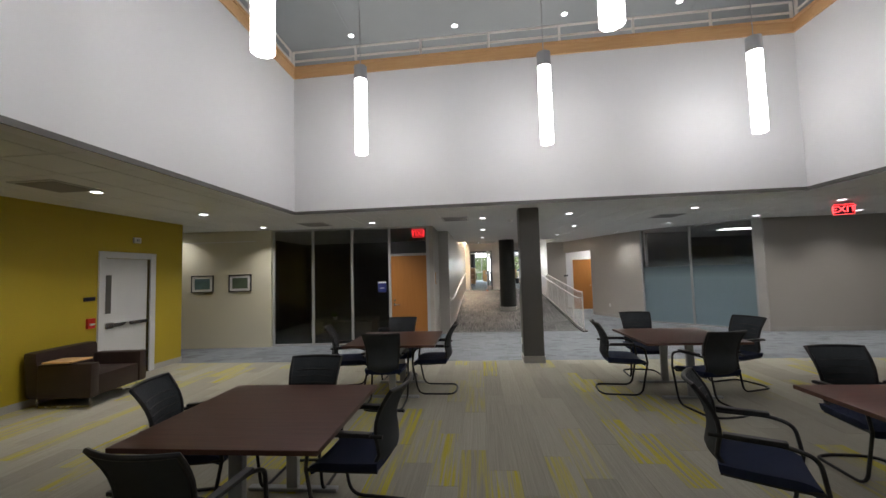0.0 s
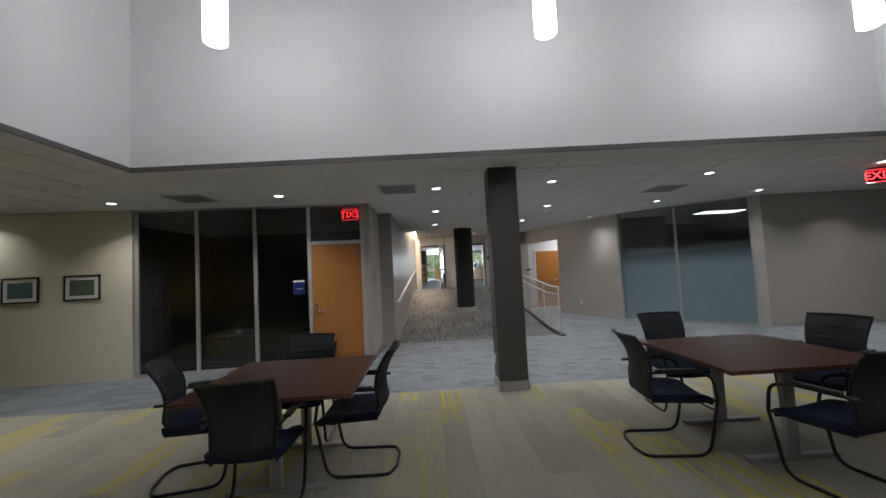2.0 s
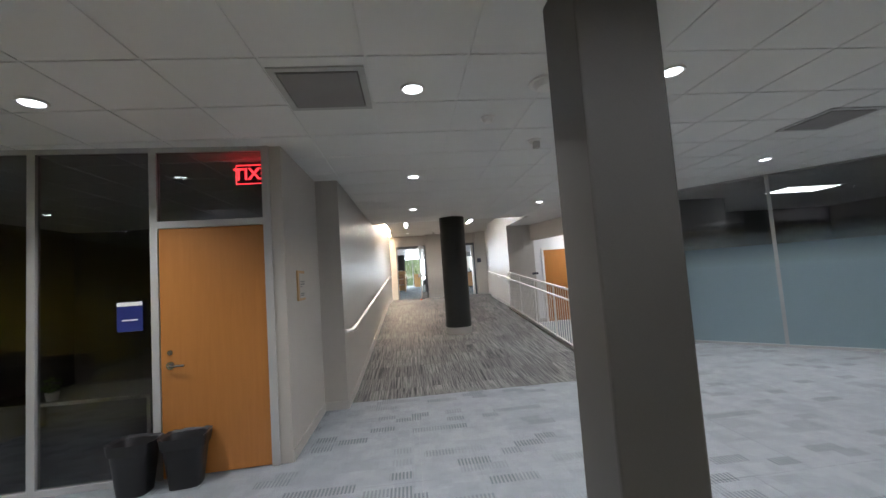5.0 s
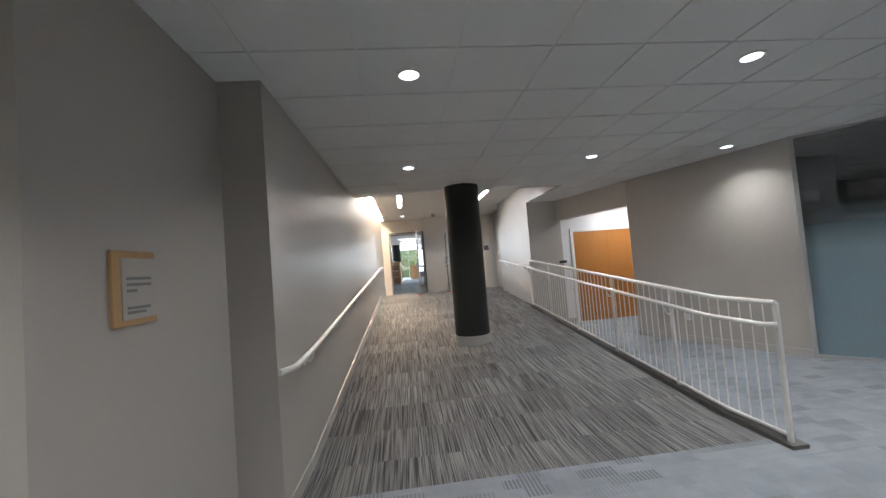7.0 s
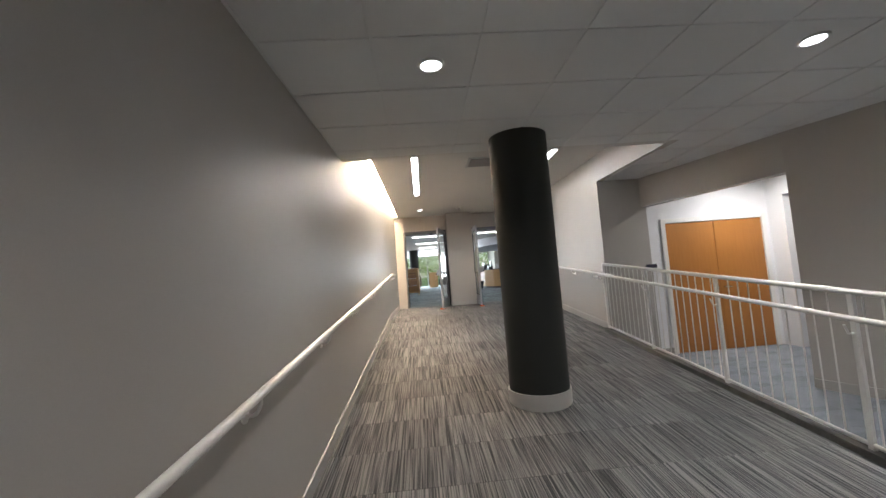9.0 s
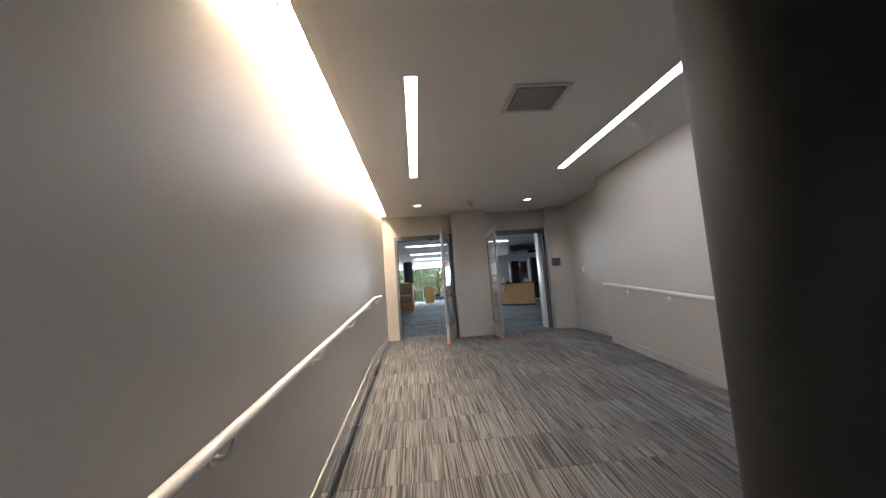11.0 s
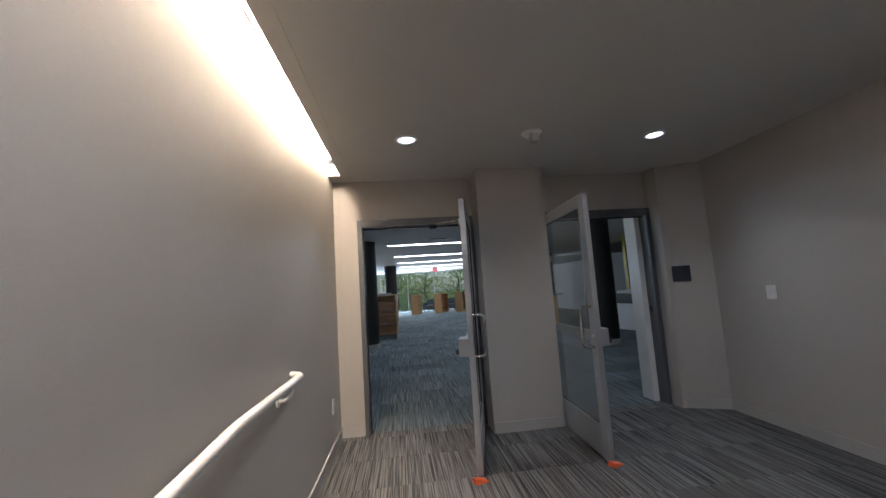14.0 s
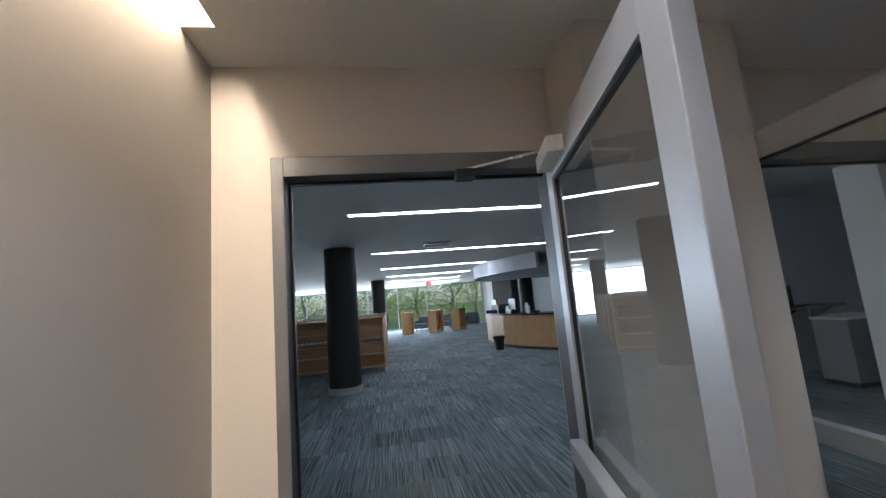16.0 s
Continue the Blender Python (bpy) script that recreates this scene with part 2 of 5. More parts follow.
M_BLACK = surface("black_plastic", (0.012, 0.012, 0.013), (0.022, 0.022, 0.024), 0.4, 4, 120, 0.05)
M_TUBE = surface("black_powder_coat", (0.01, 0.01, 0.011), (0.018, 0.018, 0.019), 0.35, 4, 160, 0.04)
M_MESH = surface("charcoal_mesh_fabric", (0.03, 0.036, 0.041), (0.05, 0.057, 0.064), 0.8, 8, 600, 0.5)
M_NAVY = surface("navy_seat_fabric", (0.008, 0.014, 0.045), (0.016, 0.026, 0.07), 0.9, 10, 500, 0.5)
M_LEATHER = surface("brown_vinyl", (0.028, 0.016, 0.013), (0.045, 0.027, 0.022), 0.42, 4, 90, 0.25)
M_DOORWHITE = surface("white_door_paint", (0.62, 0.62, 0.62), (0.7, 0.7, 0.7), 0.4, 1.2, 120, 0.04)
M_RED = surface("red_plastic", (0.5, 0.02, 0.015), (0.6, 0.03, 0.02), 0.35, 4, 90, 0.03)
M_ORANGE = surface("orange_rubber", (0.75, 0.12, 0.03), (0.85, 0.17, 0.05), 0.6, 4, 90, 0.05)
M_BLUE = surface("blue_sign_face", (0.012, 0.02, 0.12), (0.02, 0.03, 0.16), 0.4, 4, 90, 0.02)
M_DARKSIGN = surface("dark_sign_face", (0.015, 0.015, 0.03), (0.025, 0.025, 0.045), 0.35, 4, 90, 0.02)
M_PAPER = surface("paper_white", (0.7, 0.7, 0.7), (0.78, 0.78, 0.77), 0.7, 5, 90, 0.02)
M_INK = surface("grey_ink", (0.18, 0.18, 0.18), (0.25, 0.25, 0.25), 0.7, 5, 90, 0)
# grey with the gloom of unlit rooms put into its colour; the cabinet's too
M_DIM_GREY = surface("dimmed_grey", (0.2, 0.2, 0.2), (0.26, 0.26, 0.26), 0.7, 0.6, 100, 0.05)
M_GLASS = glass("clear_glass", (0.96, 0.98, 0.97))
M_GLASS_DARK = glass("tinted_glass", (0.62, 0.64, 0.62))
M_FROST = frosted("frosted_film_glass")
M_PENDANT = glow("pendant_diffuser", (1, 0.985, 1.0), K_PENDANT)
M_COVE = glow("warm_cove_strip", (1, 0.75, 0.5), K_COVE)
M_LINEAR = glow("linear_diffuser", (0.97, 0.98, 1.0), K_LINEAR)
M_PANEL = glow("dim_panel_diffuser", (0.95, 0.98, 1.0), 4.0)
M_LIBLIGHT = glow("library_diffuser", (0.95, 0.98, 1.0), K_LIB)
M_DOWN = glow("downlight_lens", (0.86, 0.92, 1.0), K_DOWN)
M_EXIT = glow("exit_red", (1, 0.025, 0.035), 3.2)
M_LEAF = surface("leaf_green", (0.09, 0.17, 0.03), (0.2, 0.3, 0.07), 0.6, 1.5, 30, 0.1)
M_BARK = surface("bark", (0.07, 0.05, 0.035), (0.13, 0.1, 0.075), 0.9, 3, 40, 0.6)
M_GRASS = surface("grass", (0.06, 0.11, 0.025), (0.1, 0.15, 0.04), 0.9, 0.4, 40, 0.5)
M_CONCRETE = surface("concrete", (0.3, 0.29, 0.28), (0.38, 0.37, 0.36), 0.85, 0.6, 60, 0.2)

TAUPE_D, TAUPE_L, YEL = (0.35, 0.33, 0.27), (0.46, 0.435, 0.36), (0.56, 0.485, 0.075)
BLUE_D, BLUE_L = (0.215, 0.232, 0.256), (0.28, 0.3, 0.325)
STR_D, STR_L = (0.052, 0.053, 0.055), (0.225, 0.22, 0.213)
LIB_D, LIB_L = (0.07, 0.09, 0.1), (0.26, 0.3, 0.32)
C_LOBBY = [carpet("lobby_carpet", TAUPE_D, TAUPE_L, YEL, 130, k, 0.55, 0.1) for k in (True, False)]
C_HALL = [patch_carpet("hall_carpet", BLUE_D, BLUE_L)] * 2
C_RAMP = [carpet("ramp_carpet", STR_D, STR_L, None, 135, k, 1.25, 0.16) for k in (True, False)]
C_LIB = [carpet("library_carpet", LIB_D, LIB_L, None, 125, k, 1.1, 0.18) for k in (True, False)]

# ---- mesh helpers ----
def box_bm(bm, lo, hi, bevel=0.0):
    m = Matrix.Translation([(a + b) / 2 for a, b in zip(lo, hi)]) @ Matrix.Diagonal([abs(b - a) for a, b in zip(lo, hi)] + [1])
    vs = bmesh.ops.create_cube(bm, size=1, matrix=m)["verts"]
    if bevel:
        es = {e for v in vs for e in v.link_edges}
        bmesh.ops.bevel(bm, geom=list(es), offset=bevel, segments=2, affect='EDGES', profile=0.6)
    return bm


def box(lo, hi, bevel=0.0):
    return box_bm(bmesh.new(), lo, hi, bevel)


def boxes(*items, bevel=0.0):
    bm = bmesh.new()
    for lo, hi in items:
        box_bm(bm, lo, hi, bevel)
    return bm


def cyl_bm(bm, c, r, z0, z1, seg=32, r2=None, m=None):
    t = Matrix.Translation((c[0], c[1], (z0 + z1) / 2))
    bmesh.ops.create_cone(bm, cap_ends=True, segments=seg, radius1=r, radius2=r if r2 is None else r2, depth=z1 - z0, matrix=(m @ t) if m else t)
    return bm


def cyl(c, r, z0, z1, seg=32, r2=None):
    return cyl_bm(bmesh.new(), c, r, z0, z1, seg, r2)


def rounded(points, radius, steps=5):
    """A polyline with its corners rounded."""
    pts = [Vector(p) for p in points]
    out = [pts[0]]
    for a, b, c in zip(pts, pts[1:], pts[2:]):
        d1, d2 = a - b, c - b
        r = min(radius, d1.length * 0.45, d2.length * 0.45)
        p, q = b + d1.normalized() * r, b + d2.normalized() * r
        out += [p.lerp(b, s).lerp(b.lerp(q, s), s) for s in (i / steps for i in range(steps + 1))]
    return out + [pts[-1]]


def tube_bm(bm, points, r, seg=8):
    pts = [Vector(p) for p in points]
    rings, prev = [], None
    for i, p in enumerate(pts):
        d = (pts[min(i + 1, len(pts) - 1)] - pts[max(i - 1, 0)]).normalized()
        side = prev if prev else d.orthogonal()
        side = (side - d * side.dot(d)).normalized()
        prev, up = side, d.cross(side)
        rings.append([bm.verts.new(p + r * (math.cos(a) * side + math.sin(a) * up)) for a in (2 * math.pi * j / seg for j in range(seg))])
    for a, b in zip(rings, rings[1:]):
        for j in range(seg):
            bm.faces.new((a[j], a[(j + 1) % seg], b[(j + 1) % seg], b[j]))
    bm.faces.new(rings[0][::-1]), bm.faces.new(rings[-1])
    return bm


def tube(points, r, seg=8, radius=0.0):
    return tube_bm(bmesh.new(), rounded(points, radius) if radius else points, r, seg)


def mesh_of(name, bm, material, smooth=False):
    me = bpy.data.meshes.new(name)
    bmesh.ops.recalc_face_normals(bm, faces=bm.faces)
    bm.to_mesh(me)
    bm.free()
    if material:
        me.materials.append(material)
    if smooth:
        me.polygons.foreach_set("use_smooth", [True] * len(me.polygons))
        me.set_sharp_from_angle(angle=radians(40))
    return me


def part(name, bm, material, parent, label="", smooth=False):
    ob = new(name, mesh_of(name, bm, material, smooth))
    ob.parent = parent
    if label:
        ob["label"] = label
    return ob


def thing(name, label, category, m=None, group="", kind=""):
    ob = new(name)
    ob.empty_display_size = 0.1
    if m:
        ob.matrix_world = m
    return tagged(ob, label, category, group, kind)


def single(name, bm, material, label, category, m=None, group="", smooth=False):
    ob = new(name, mesh_of(name, bm, material, smooth))
    if m:
        ob.matrix_world = m
    return tagged(ob, label, category, group)


def structure(name, bm, material, label, category, smooth=False):
    return tagged(new(name, mesh_of(name, bm, material, smooth)), label, category, "", "structure")


def text_bm(body, size, depth=0.002):
    """Lettering in the built-in font, lying in x-z, facing -y, centred."""
    cu = bpy.data.curves.new("lettering", 'FONT')
    cu.body, cu.size, cu.extrude, cu.align_x, cu.align_y = body, size, depth, 'CENTER', 'CENTER'
    cu.offset = size * 0.012
    ob = bpy.data.objects.new("lettering", cu)
    me = ob.to_mesh()
    bm = bmesh.new()
    bm.from_mesh(me)
    ob.to_mesh_clear()
    bpy.data.objects.remove(ob)
    bmesh.ops.transform(bm, matrix=Matrix.Rotation(radians(90), 4, 'X'), verts=bm.verts)
    return bm


def wall_run(bm, a, b, t, z0, z1):
    """A wall from a to b in plan, its thickness t to the right of that way."""
    a, b = Vector(a), Vector(b)
    d = (b - a).normalized()
    n = Vector((d.y, -d.x)) * t
    vs = [bm.verts.new((p.x, p.y, z)) for z in (z0, z1) for p in (a, b, b + n, a + n)]
    for f in ((0, 1, 2, 3), (7, 6, 5, 4), (0, 4, 5, 1), (1, 5, 6, 2), (2, 6, 7, 3), (3, 7, 4, 0)):
        bm.faces.new([vs[i] for i in f])
    return bm


# ---- plan ----
Z = 2.86            # lobby ceiling
C = 3.28            # ceiling over ramp and landing
F = 0.67            # landing and library floor
LC = 3.45           # library ceiling
RAMP0, RAMP1 = 10.8, 18.8
EDGE = 6.87         # lobby carpet meets hall carpet
STRIPES = 10.36     # hall carpet meets striped carpet
WELL = (-2.38, 6.08, 6.12)    # left, right and far side of the open well
WELL_RIGHT = 5.82           # the far side runs slightly askew to here
LEFT = 0.12         # face of the long wall beside the ramp, at its foot
SPLAY = 0.0124      # how far that wall leans outward per metre of its length


def left(y):
    return LEFT + SPLAY * max(y - 10.15, 0)


def along_left():
    """The frame of things fixed to the long wall."""
    return Matrix.Translation((LEFT, 10.15, 0)) @ Matrix.Rotation(-SPLAY, 4, 'Z') @ Matrix.Translation((0, -10.15, 0))


# the office front and the picture wall stand slightly askew to the ramp
ASKEW = Matrix.Translation((-0.33, 8.82, 0)) @ Matrix.Rotation(0.062, 4, 'Z') @ Matrix.Translation((0.33, -8.82, 0))
# the ramp guard runs slightly askew to the ramp
GUARD = Matrix.Translation((3.72, 10.2, 0)) @ Matrix.Rotation(-0.02, 4, 'Z') @ Matrix.Translation((0, -10.2, 0))


def ground(y):
    return F * min(max((y - RAMP0) / (RAMP1 - RAMP0), 0), 1)


def structure_floor():
    structure("floor_lobby", box((-11, -7, -0.3), (14.2, RAMP0, -0.006)), M_CONCRETE, "concrete slab under the lobby carpet tiles", "floor")
    structure("floor_side_hall", box((3.9, RAMP0, -0.3), (14.2, 17, -0.006)), M_CONCRETE, "concrete slab under the hall carpet", "floor")
    bm = bmesh.new()
    prof = [(RAMP0, -0.006), (RAMP1, F - 0.006), (21.45, F - 0.006), (21.45, -0.3), (RAMP0, -0.3)]
    for x in (0.0, 3.9):
        bm.faces.new([bm.verts.new((x, y, z)) for y, z in prof])
    bm.verts.ensure_lookup_table()
    n = len(prof)
    for i in range(n):
        j = (i + 1) % n
        bm.faces.new((bm.verts[i], bm.verts[j], bm.verts[n + j], bm.verts[n + i]))
    structure("floor_ramp", bm, M_CONCRETE, "sloping concrete slab of the carpeted ramp", "ramp")
    structure("floor_landing", box((3.9, 18.7, 0.2), (5.5, 21.45, F - 0.006)), M_CONCRETE, "concrete slab beside the landing", "floor")
    structure("floor_library", box((-16, 21.45, 0.2), (18, 46, F - 0.006)), M_CONCRETE, "concrete slab under the library carpet", "floor")


structure_floor()

# ---- lower walls ----
bm = bmesh.new()
wall_run(bm, (-5.3, -7), (-5.3, 5.33), -0.25, 0, Z + 0.05)
wall_run(bm, (-5.3, 6.23), (-5.3, 7.04), -0.25, 0, Z + 0.05)
wall_run(bm, (-5.3, 5.33), (-5.3, 6.23), -0.25, 2.09, Z + 0.05)
wall_run(bm, (-5.55, 6.79), (-11, 6.79), -0.25, 0, Z + 0.05)
structure("wall_yellow", bm, M_YELLOW, "mustard yellow painted lobby wall", "wall")
structure("wall_pictures", box((-11, 8.75, 0), (-4.16, 8.95, Z + 0.05)), M_CREAM, "cream painted wall hung with framed pictures", "wall").matrix_world = ASKEW
structure("wall_far_west", box((-11.2, -7, 0), (-11, 13.2, Z + 0.05)), M_CREAM, "plain cream end wall", "wall")
structure("wall_back", box((-11, -7.2, 0), (14.2, -7, Z + 0.05)), M_GREY, "plain grey back wall of the lobby", "wall")
structure("wall_far_east", box((14, -7, 0), (14.2, 17, Z + 0.05)), M_GREY, "plain grey end wall", "wall")
bm = bmesh.new()
box_bm(bm, (-0.27, 8.82, 0), (-0.16, 9.02, Z + 0.05))
box_bm(bm, (-0.36, 9.02, 0), (-0.16, 10.15, Z + 0.05))
box_bm(bm, (-0.36, 10.15, 0), (LEFT - 0.1, 10.5, Z + 0.05))
wall_run(bm, (LEFT - 0.0001, 10.147), (left(21.4), 21.4), -0.22, 0, C + 0.6)
structure("wall_ramp_left", bm, M_GREY, "long warm grey painted wall beside the ramp", "wall")
bm = bmesh.new()
box_bm(bm, (3.9, 16.27, 0), (4.1, 18.98, C + 0.05))
box_bm(bm, (4.1, 16.27, 0), (4.68, 16.42, Z + 0.05))
box_bm(bm, (3.9, 14.36, Z - 0.001), (4.0, 16.27, C + 0.05))
structure("wall_ramp_right", bm, M_GREY, "warm grey wall at the head of the ramp rail", "wall")
bm = bmesh.new()
wall_run(bm, (4.1, 18.98), (4.16, 18.98), 0.1, F, C + 0.05)
wall_run(bm, (4.16, 18.98), (4.22, 21.03), 0.2, F - 0.3, C + 0.05)
wall_run(bm, (4.22, 21.03), (3.83, 21.22), 0.2, F - 0.3, C + 0.05)
structure("wall_landing_right", bm, M_GREY, "warm grey wall beside the landing", "wall")
# far wall with its two doorways and the pier between them
bm = bmesh.new()
box_bm(bm, (0.0, 21.4, 0.2), (0.5, 21.62, LC))
box_bm(bm, (0.5, 21.4, 2.85), (1.74, 21.62, LC))
box_bm(bm, (1.74, 21.08, 0.2), (2.45, 21.62, LC))
box_bm(bm, (2.45, 21.4, 2.85), (3.8, 21.62, LC))
box_bm(bm, (3.8, 21.2, 0.2), (4.6, 21.62, LC))
structure("wall_doors", bm, M_GREY, "warm grey wall with two tall doorways and a pier", "wall")
# slanting wall on the far side of the hall
P0, P1, P2, P3 = (4.6, 16.27), (5.15, 14.3), (6.06, 12.05), (8.05, 9.95)
bm = bmesh.new()
wall_run(bm, P0, P1, -0.15, 2.39, Z + 0.05)
wall_run(bm, P1, P2, -0.15, 0, Z + 0.05)
wall_run(bm, (8.17, 9.84), (14, 9.7), -0.15, 0, Z + 0.05)
structure("wall_slanting", bm, M_GREY, "warm grey slanting wall of the side hall", "wall")
structure("wall_alcove_doors", boxes(((4.68, 16.27, 0), (4.92, 16.42, Z + 0.05)), ((6.63, 16.27, 0), (7.6, 16.42, Z + 0.05)), ((4.92, 16.27, 2.12), (6.63, 16.42, Z + 0.05))), M_WHITE, "white wall round the double doors", "wall")
structure("wall_alcove", boxes(((6.75, 15.98, 0), (6.9, 16.27, Z + 0.05)), ((6.75, 13.4, 2.4), (6.9, 15.98, Z + 0.05)), ((7.85, 13.4, 0), (8.0, 16.27, Z + 0.05))), M_WHITE, "pale side wall of the door alcove with an opening", "wall")
structure("wall_room_behind", boxes(((8.0, 15.9, 0), (14, 16.1, Z + 0.05)), ((6.75, 13.2, 0), (8.0, 13.39, Z + 0.05)), ((8.0, 13.2, 0), (8.15, 15.9, Z + 0.05))), M_DIM_GREY, "unlit room wall behind the frosted glass", "wall")
structure("wall_dark_room", boxes(((-11, 13.2, 0), (-0.36, 13.4, Z + 0.05)), ((-5.6, 8.95, 0), (-5.4, 13.2, Z + 0.05)), ((-0.36, 10.55, 0), (-0.2, 13.2, Z + 0.05))), M_DIM_GREY, "unlit office wall behind the glass front", "wall")

# baseboards
bm = bmesh.new()
for lo, hi in (((-5.3, -7, 0), (-5.288, 5.2, 0.1)), ((-5.3, 6.32, 0), (-5.288, 7.05, 0.1)), ((-11, 8.738, 0), (-4.16, 8.75, 0.1)),
               ((-0.16, 8.83, 0), (-0.148, 10.15, 0.1)), ((-0.16, 10.138, 0), (LEFT, 10.15, 0.1)), ((LEFT, 10.15, 0), (LEFT + 0.012, RAMP0, 0.1)),
               ((left(21.4), 21.388, F), (0.48, 21.4, F + 0.1)), ((1.74, 21.068, F), (2.45, 21.08, F + 0.1)),
               ((4.1, 16.258, 0), (4.9, 16.27, 0.1))):
    box_bm(bm, lo, hi)
wall_run(bm, P1, P2, 0.012, 0, 0.1)
wall_run(bm, (left(RAMP1), RAMP1), (left(21.4), 21.4), 0.012, F, F + 0.1)
wall_run(bm, (8.17, 9.84), (14, 9.7), 0.012, 0, 0.1)
wall_run(bm, (4.16, 18.98), (4.22, 21.03), -0.012, F, F + 0.1)
wall_run(bm, (4.22, 21.03), (3.83, 21.22), -0.012, F, F + 0.1)
for x0, x1, ya, yb in ((0, 0.012, RAMP0, RAMP1), (3.888, 3.9, 16.27, RAMP1)):
    vs = [bm.verts.new((x if x > 1 else x + left(y), y, ground(y) + dz)) for x in (x0, x1) for y in (ya, yb) for dz in (0, 0.1)]
    for f in ((0, 1, 3, 2), (4, 6, 7, 5), (1, 5, 7, 3), (0, 2, 6, 4), (0, 4, 5, 1), (2, 3, 7, 6)):
        bm.faces.new([vs[i] for i in f])
box_bm(bm, (3.888, RAMP1, F), (3.9, 18.99, F + 0.1))
structure("baseboard", bm, M_BASE, "pale grey vinyl baseboard", "baseboard")

# ---- ceilings ----
def lobby_ceiling():
    bm = bmesh.new()
    # closed sheet above the tiles, cut round the well
    x0, x1, yw = WELL
    for lo, hi in (((-11, -7), (x0 - 0.1, 16.4)), ((x0 - 0.1, yw + 0.03), (x1 + 0.1, 14.35)), ((x1 + 0.1, -7), (14.2, 16.4)), ((3.95, 14.35), (x1 + 0.1, 16.4)), ((x0 - 0.1, -7), (x1 + 0.1, -3.0))):
        box_bm(bm, (*lo, Z), (*hi, Z + 0.012))
    wedge = [(x0, yw + 0.1), (x1 + 0.1, WELL_RIGHT + 0.1), (x1 + 0.1, yw + 0.1)]
    for h in (Z, Z + 0.01):
        bm.faces.new([bm.verts.new((*p, h)) for p in wedge])
    g = 0.61
    for i in range(-19, 22):
        for j in range(-26, 13):
            a, b = 0.78 + i * g, 9.2 + j * g
            c, d = a + g, b + g
            if d > 16.4 or c > 14 or a < -11 or b < -7:
                continue
            spans = [(a, b, c, d)]
            if c > x0 - 0.02 and a < x1 + 0.02 and d > -3 and b < yw + 0.02:
                if a < x0 - 0.1:
                    spans = [(a, b, x0 - 0.1, d)]
                elif c > x1 + 0.1 and a < x1 + 0.1:
                    spans = [(x1 + 0.1, b, c, d)]
                elif d > yw - (yw - WELL_RIGHT) * (a + c - 2 * x0) / 2 / (x1 - x0) + 0.1:
                    spans = [(a, max(b, yw - (yw - WELL_RIGHT) * (a - x0) / (x1 - x0) + 0.1), c, d)]
                elif a < x1:
                    continue
            if a < 3.95 and c > -0.2 and d > 14.35:
                if b > 14.3:
                    if c < 3.95:
                        continue
                    spans = [(3.95, b, c, d)]
                else:
                    spans = [(a, b, c, 14.35)]
            for p, q, r, s in spans:
                if r - p > 0.04 and s - q > 0.04:
                    box_bm(bm, (p + 0.009, q + 0.009, Z - 0.007), (r - 0.009, s - 0.009, Z + 0.006))
    ob = structure("ceiling_lobby", bm, M_TILE, "white acoustic tile ceiling in a metal grid", "ceiling")
    return ob


lobby_ceiling()
structure("ceiling_edge", boxes(((-0.1, 14.35, Z - 0.004), (3.9, 14.45, C + 0.05)), ((3.9, 14.35, Z + 0.02), (4.0, 14.4, C))), M_GYP, "plaster bulkhead where the ceiling steps up", "ceiling")
bm = boxes(((0.41, 14.44, C), (4.6, 21.42, C + 0.12)), ((LEFT, 21.16, C), (0.41, 21.42, C + 0.12)), ((-0.06, 14.3, C + 0.42), (0.7, 21.42, C + 0.5)))
wall_run(bm, (left(14.44) + 0.16, 14.44), (left(21.16) + 0.12, 21.16), 0.1, C - 0.003, C + 0.42)
structure("ceiling_ramp", bm, M_GYP, "smooth plaster ceiling with a light slot along the wall", "ceiling")
# unseen slab, added so no light leaks through from above
structure("ceiling_slab", boxes(((-11, 6.5, Z + 0.1), (14.2, 14.3, Z + 0.2)), ((4.05, 14.3, Z + 0.1), (14.2, 17, Z + 0.2))), M_CONCRETE, "unseen slab added above the tiled ceiling to keep light out", "ceiling")

# ---- the open well: parapets, trim, rail and the storey above ----
x0, x1, yw = WELL
yb = -3.0
yr = WELL_RIGHT
bm = boxes(((x0 - 0.2, yb, Z - 0.03), (x0, yw + 0.2, 5.36)), ((x1, yb, Z - 0.03), (x1 + 0.2, yr + 0.2, 5.36)), ((x0, yb - 0.2, Z - 0.03), (x1, yb, 5.36)))
wall_run(bm, (x0, yw), (x1, yr), -0.2, Z - 0.03, 5.36)
structure("wall_well", bm, M_WHITE, "tall white plaster walls of the open well", "wall")
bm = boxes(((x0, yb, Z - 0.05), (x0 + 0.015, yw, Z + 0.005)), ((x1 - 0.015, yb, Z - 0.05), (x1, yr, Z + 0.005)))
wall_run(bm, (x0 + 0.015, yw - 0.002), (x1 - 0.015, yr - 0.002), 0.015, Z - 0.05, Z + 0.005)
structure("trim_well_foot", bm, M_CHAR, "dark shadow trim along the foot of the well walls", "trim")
bm = bmesh.new()
for z0, z1, o in ((5.36, 5.42, 0.03), (5.42, 5.545, 0.012), (5.545, 5.585, 0.04)):
    box_bm(bm, (x0 - 0.22, yb, z0), (x0 + o, yw + 0.22, z1))
    wall_run(bm, (x0 + o, yw - o), (x1 - o, yr - o), -0.24, z0, z1)
    box_bm(bm, (x1 - o, yb, z0), (x1 + 0.22, yr + 0.22, z1))
structure("trim_well_cap", bm, M_MAPLE_X, "honey maple cap moulding on the parapet", "trim")


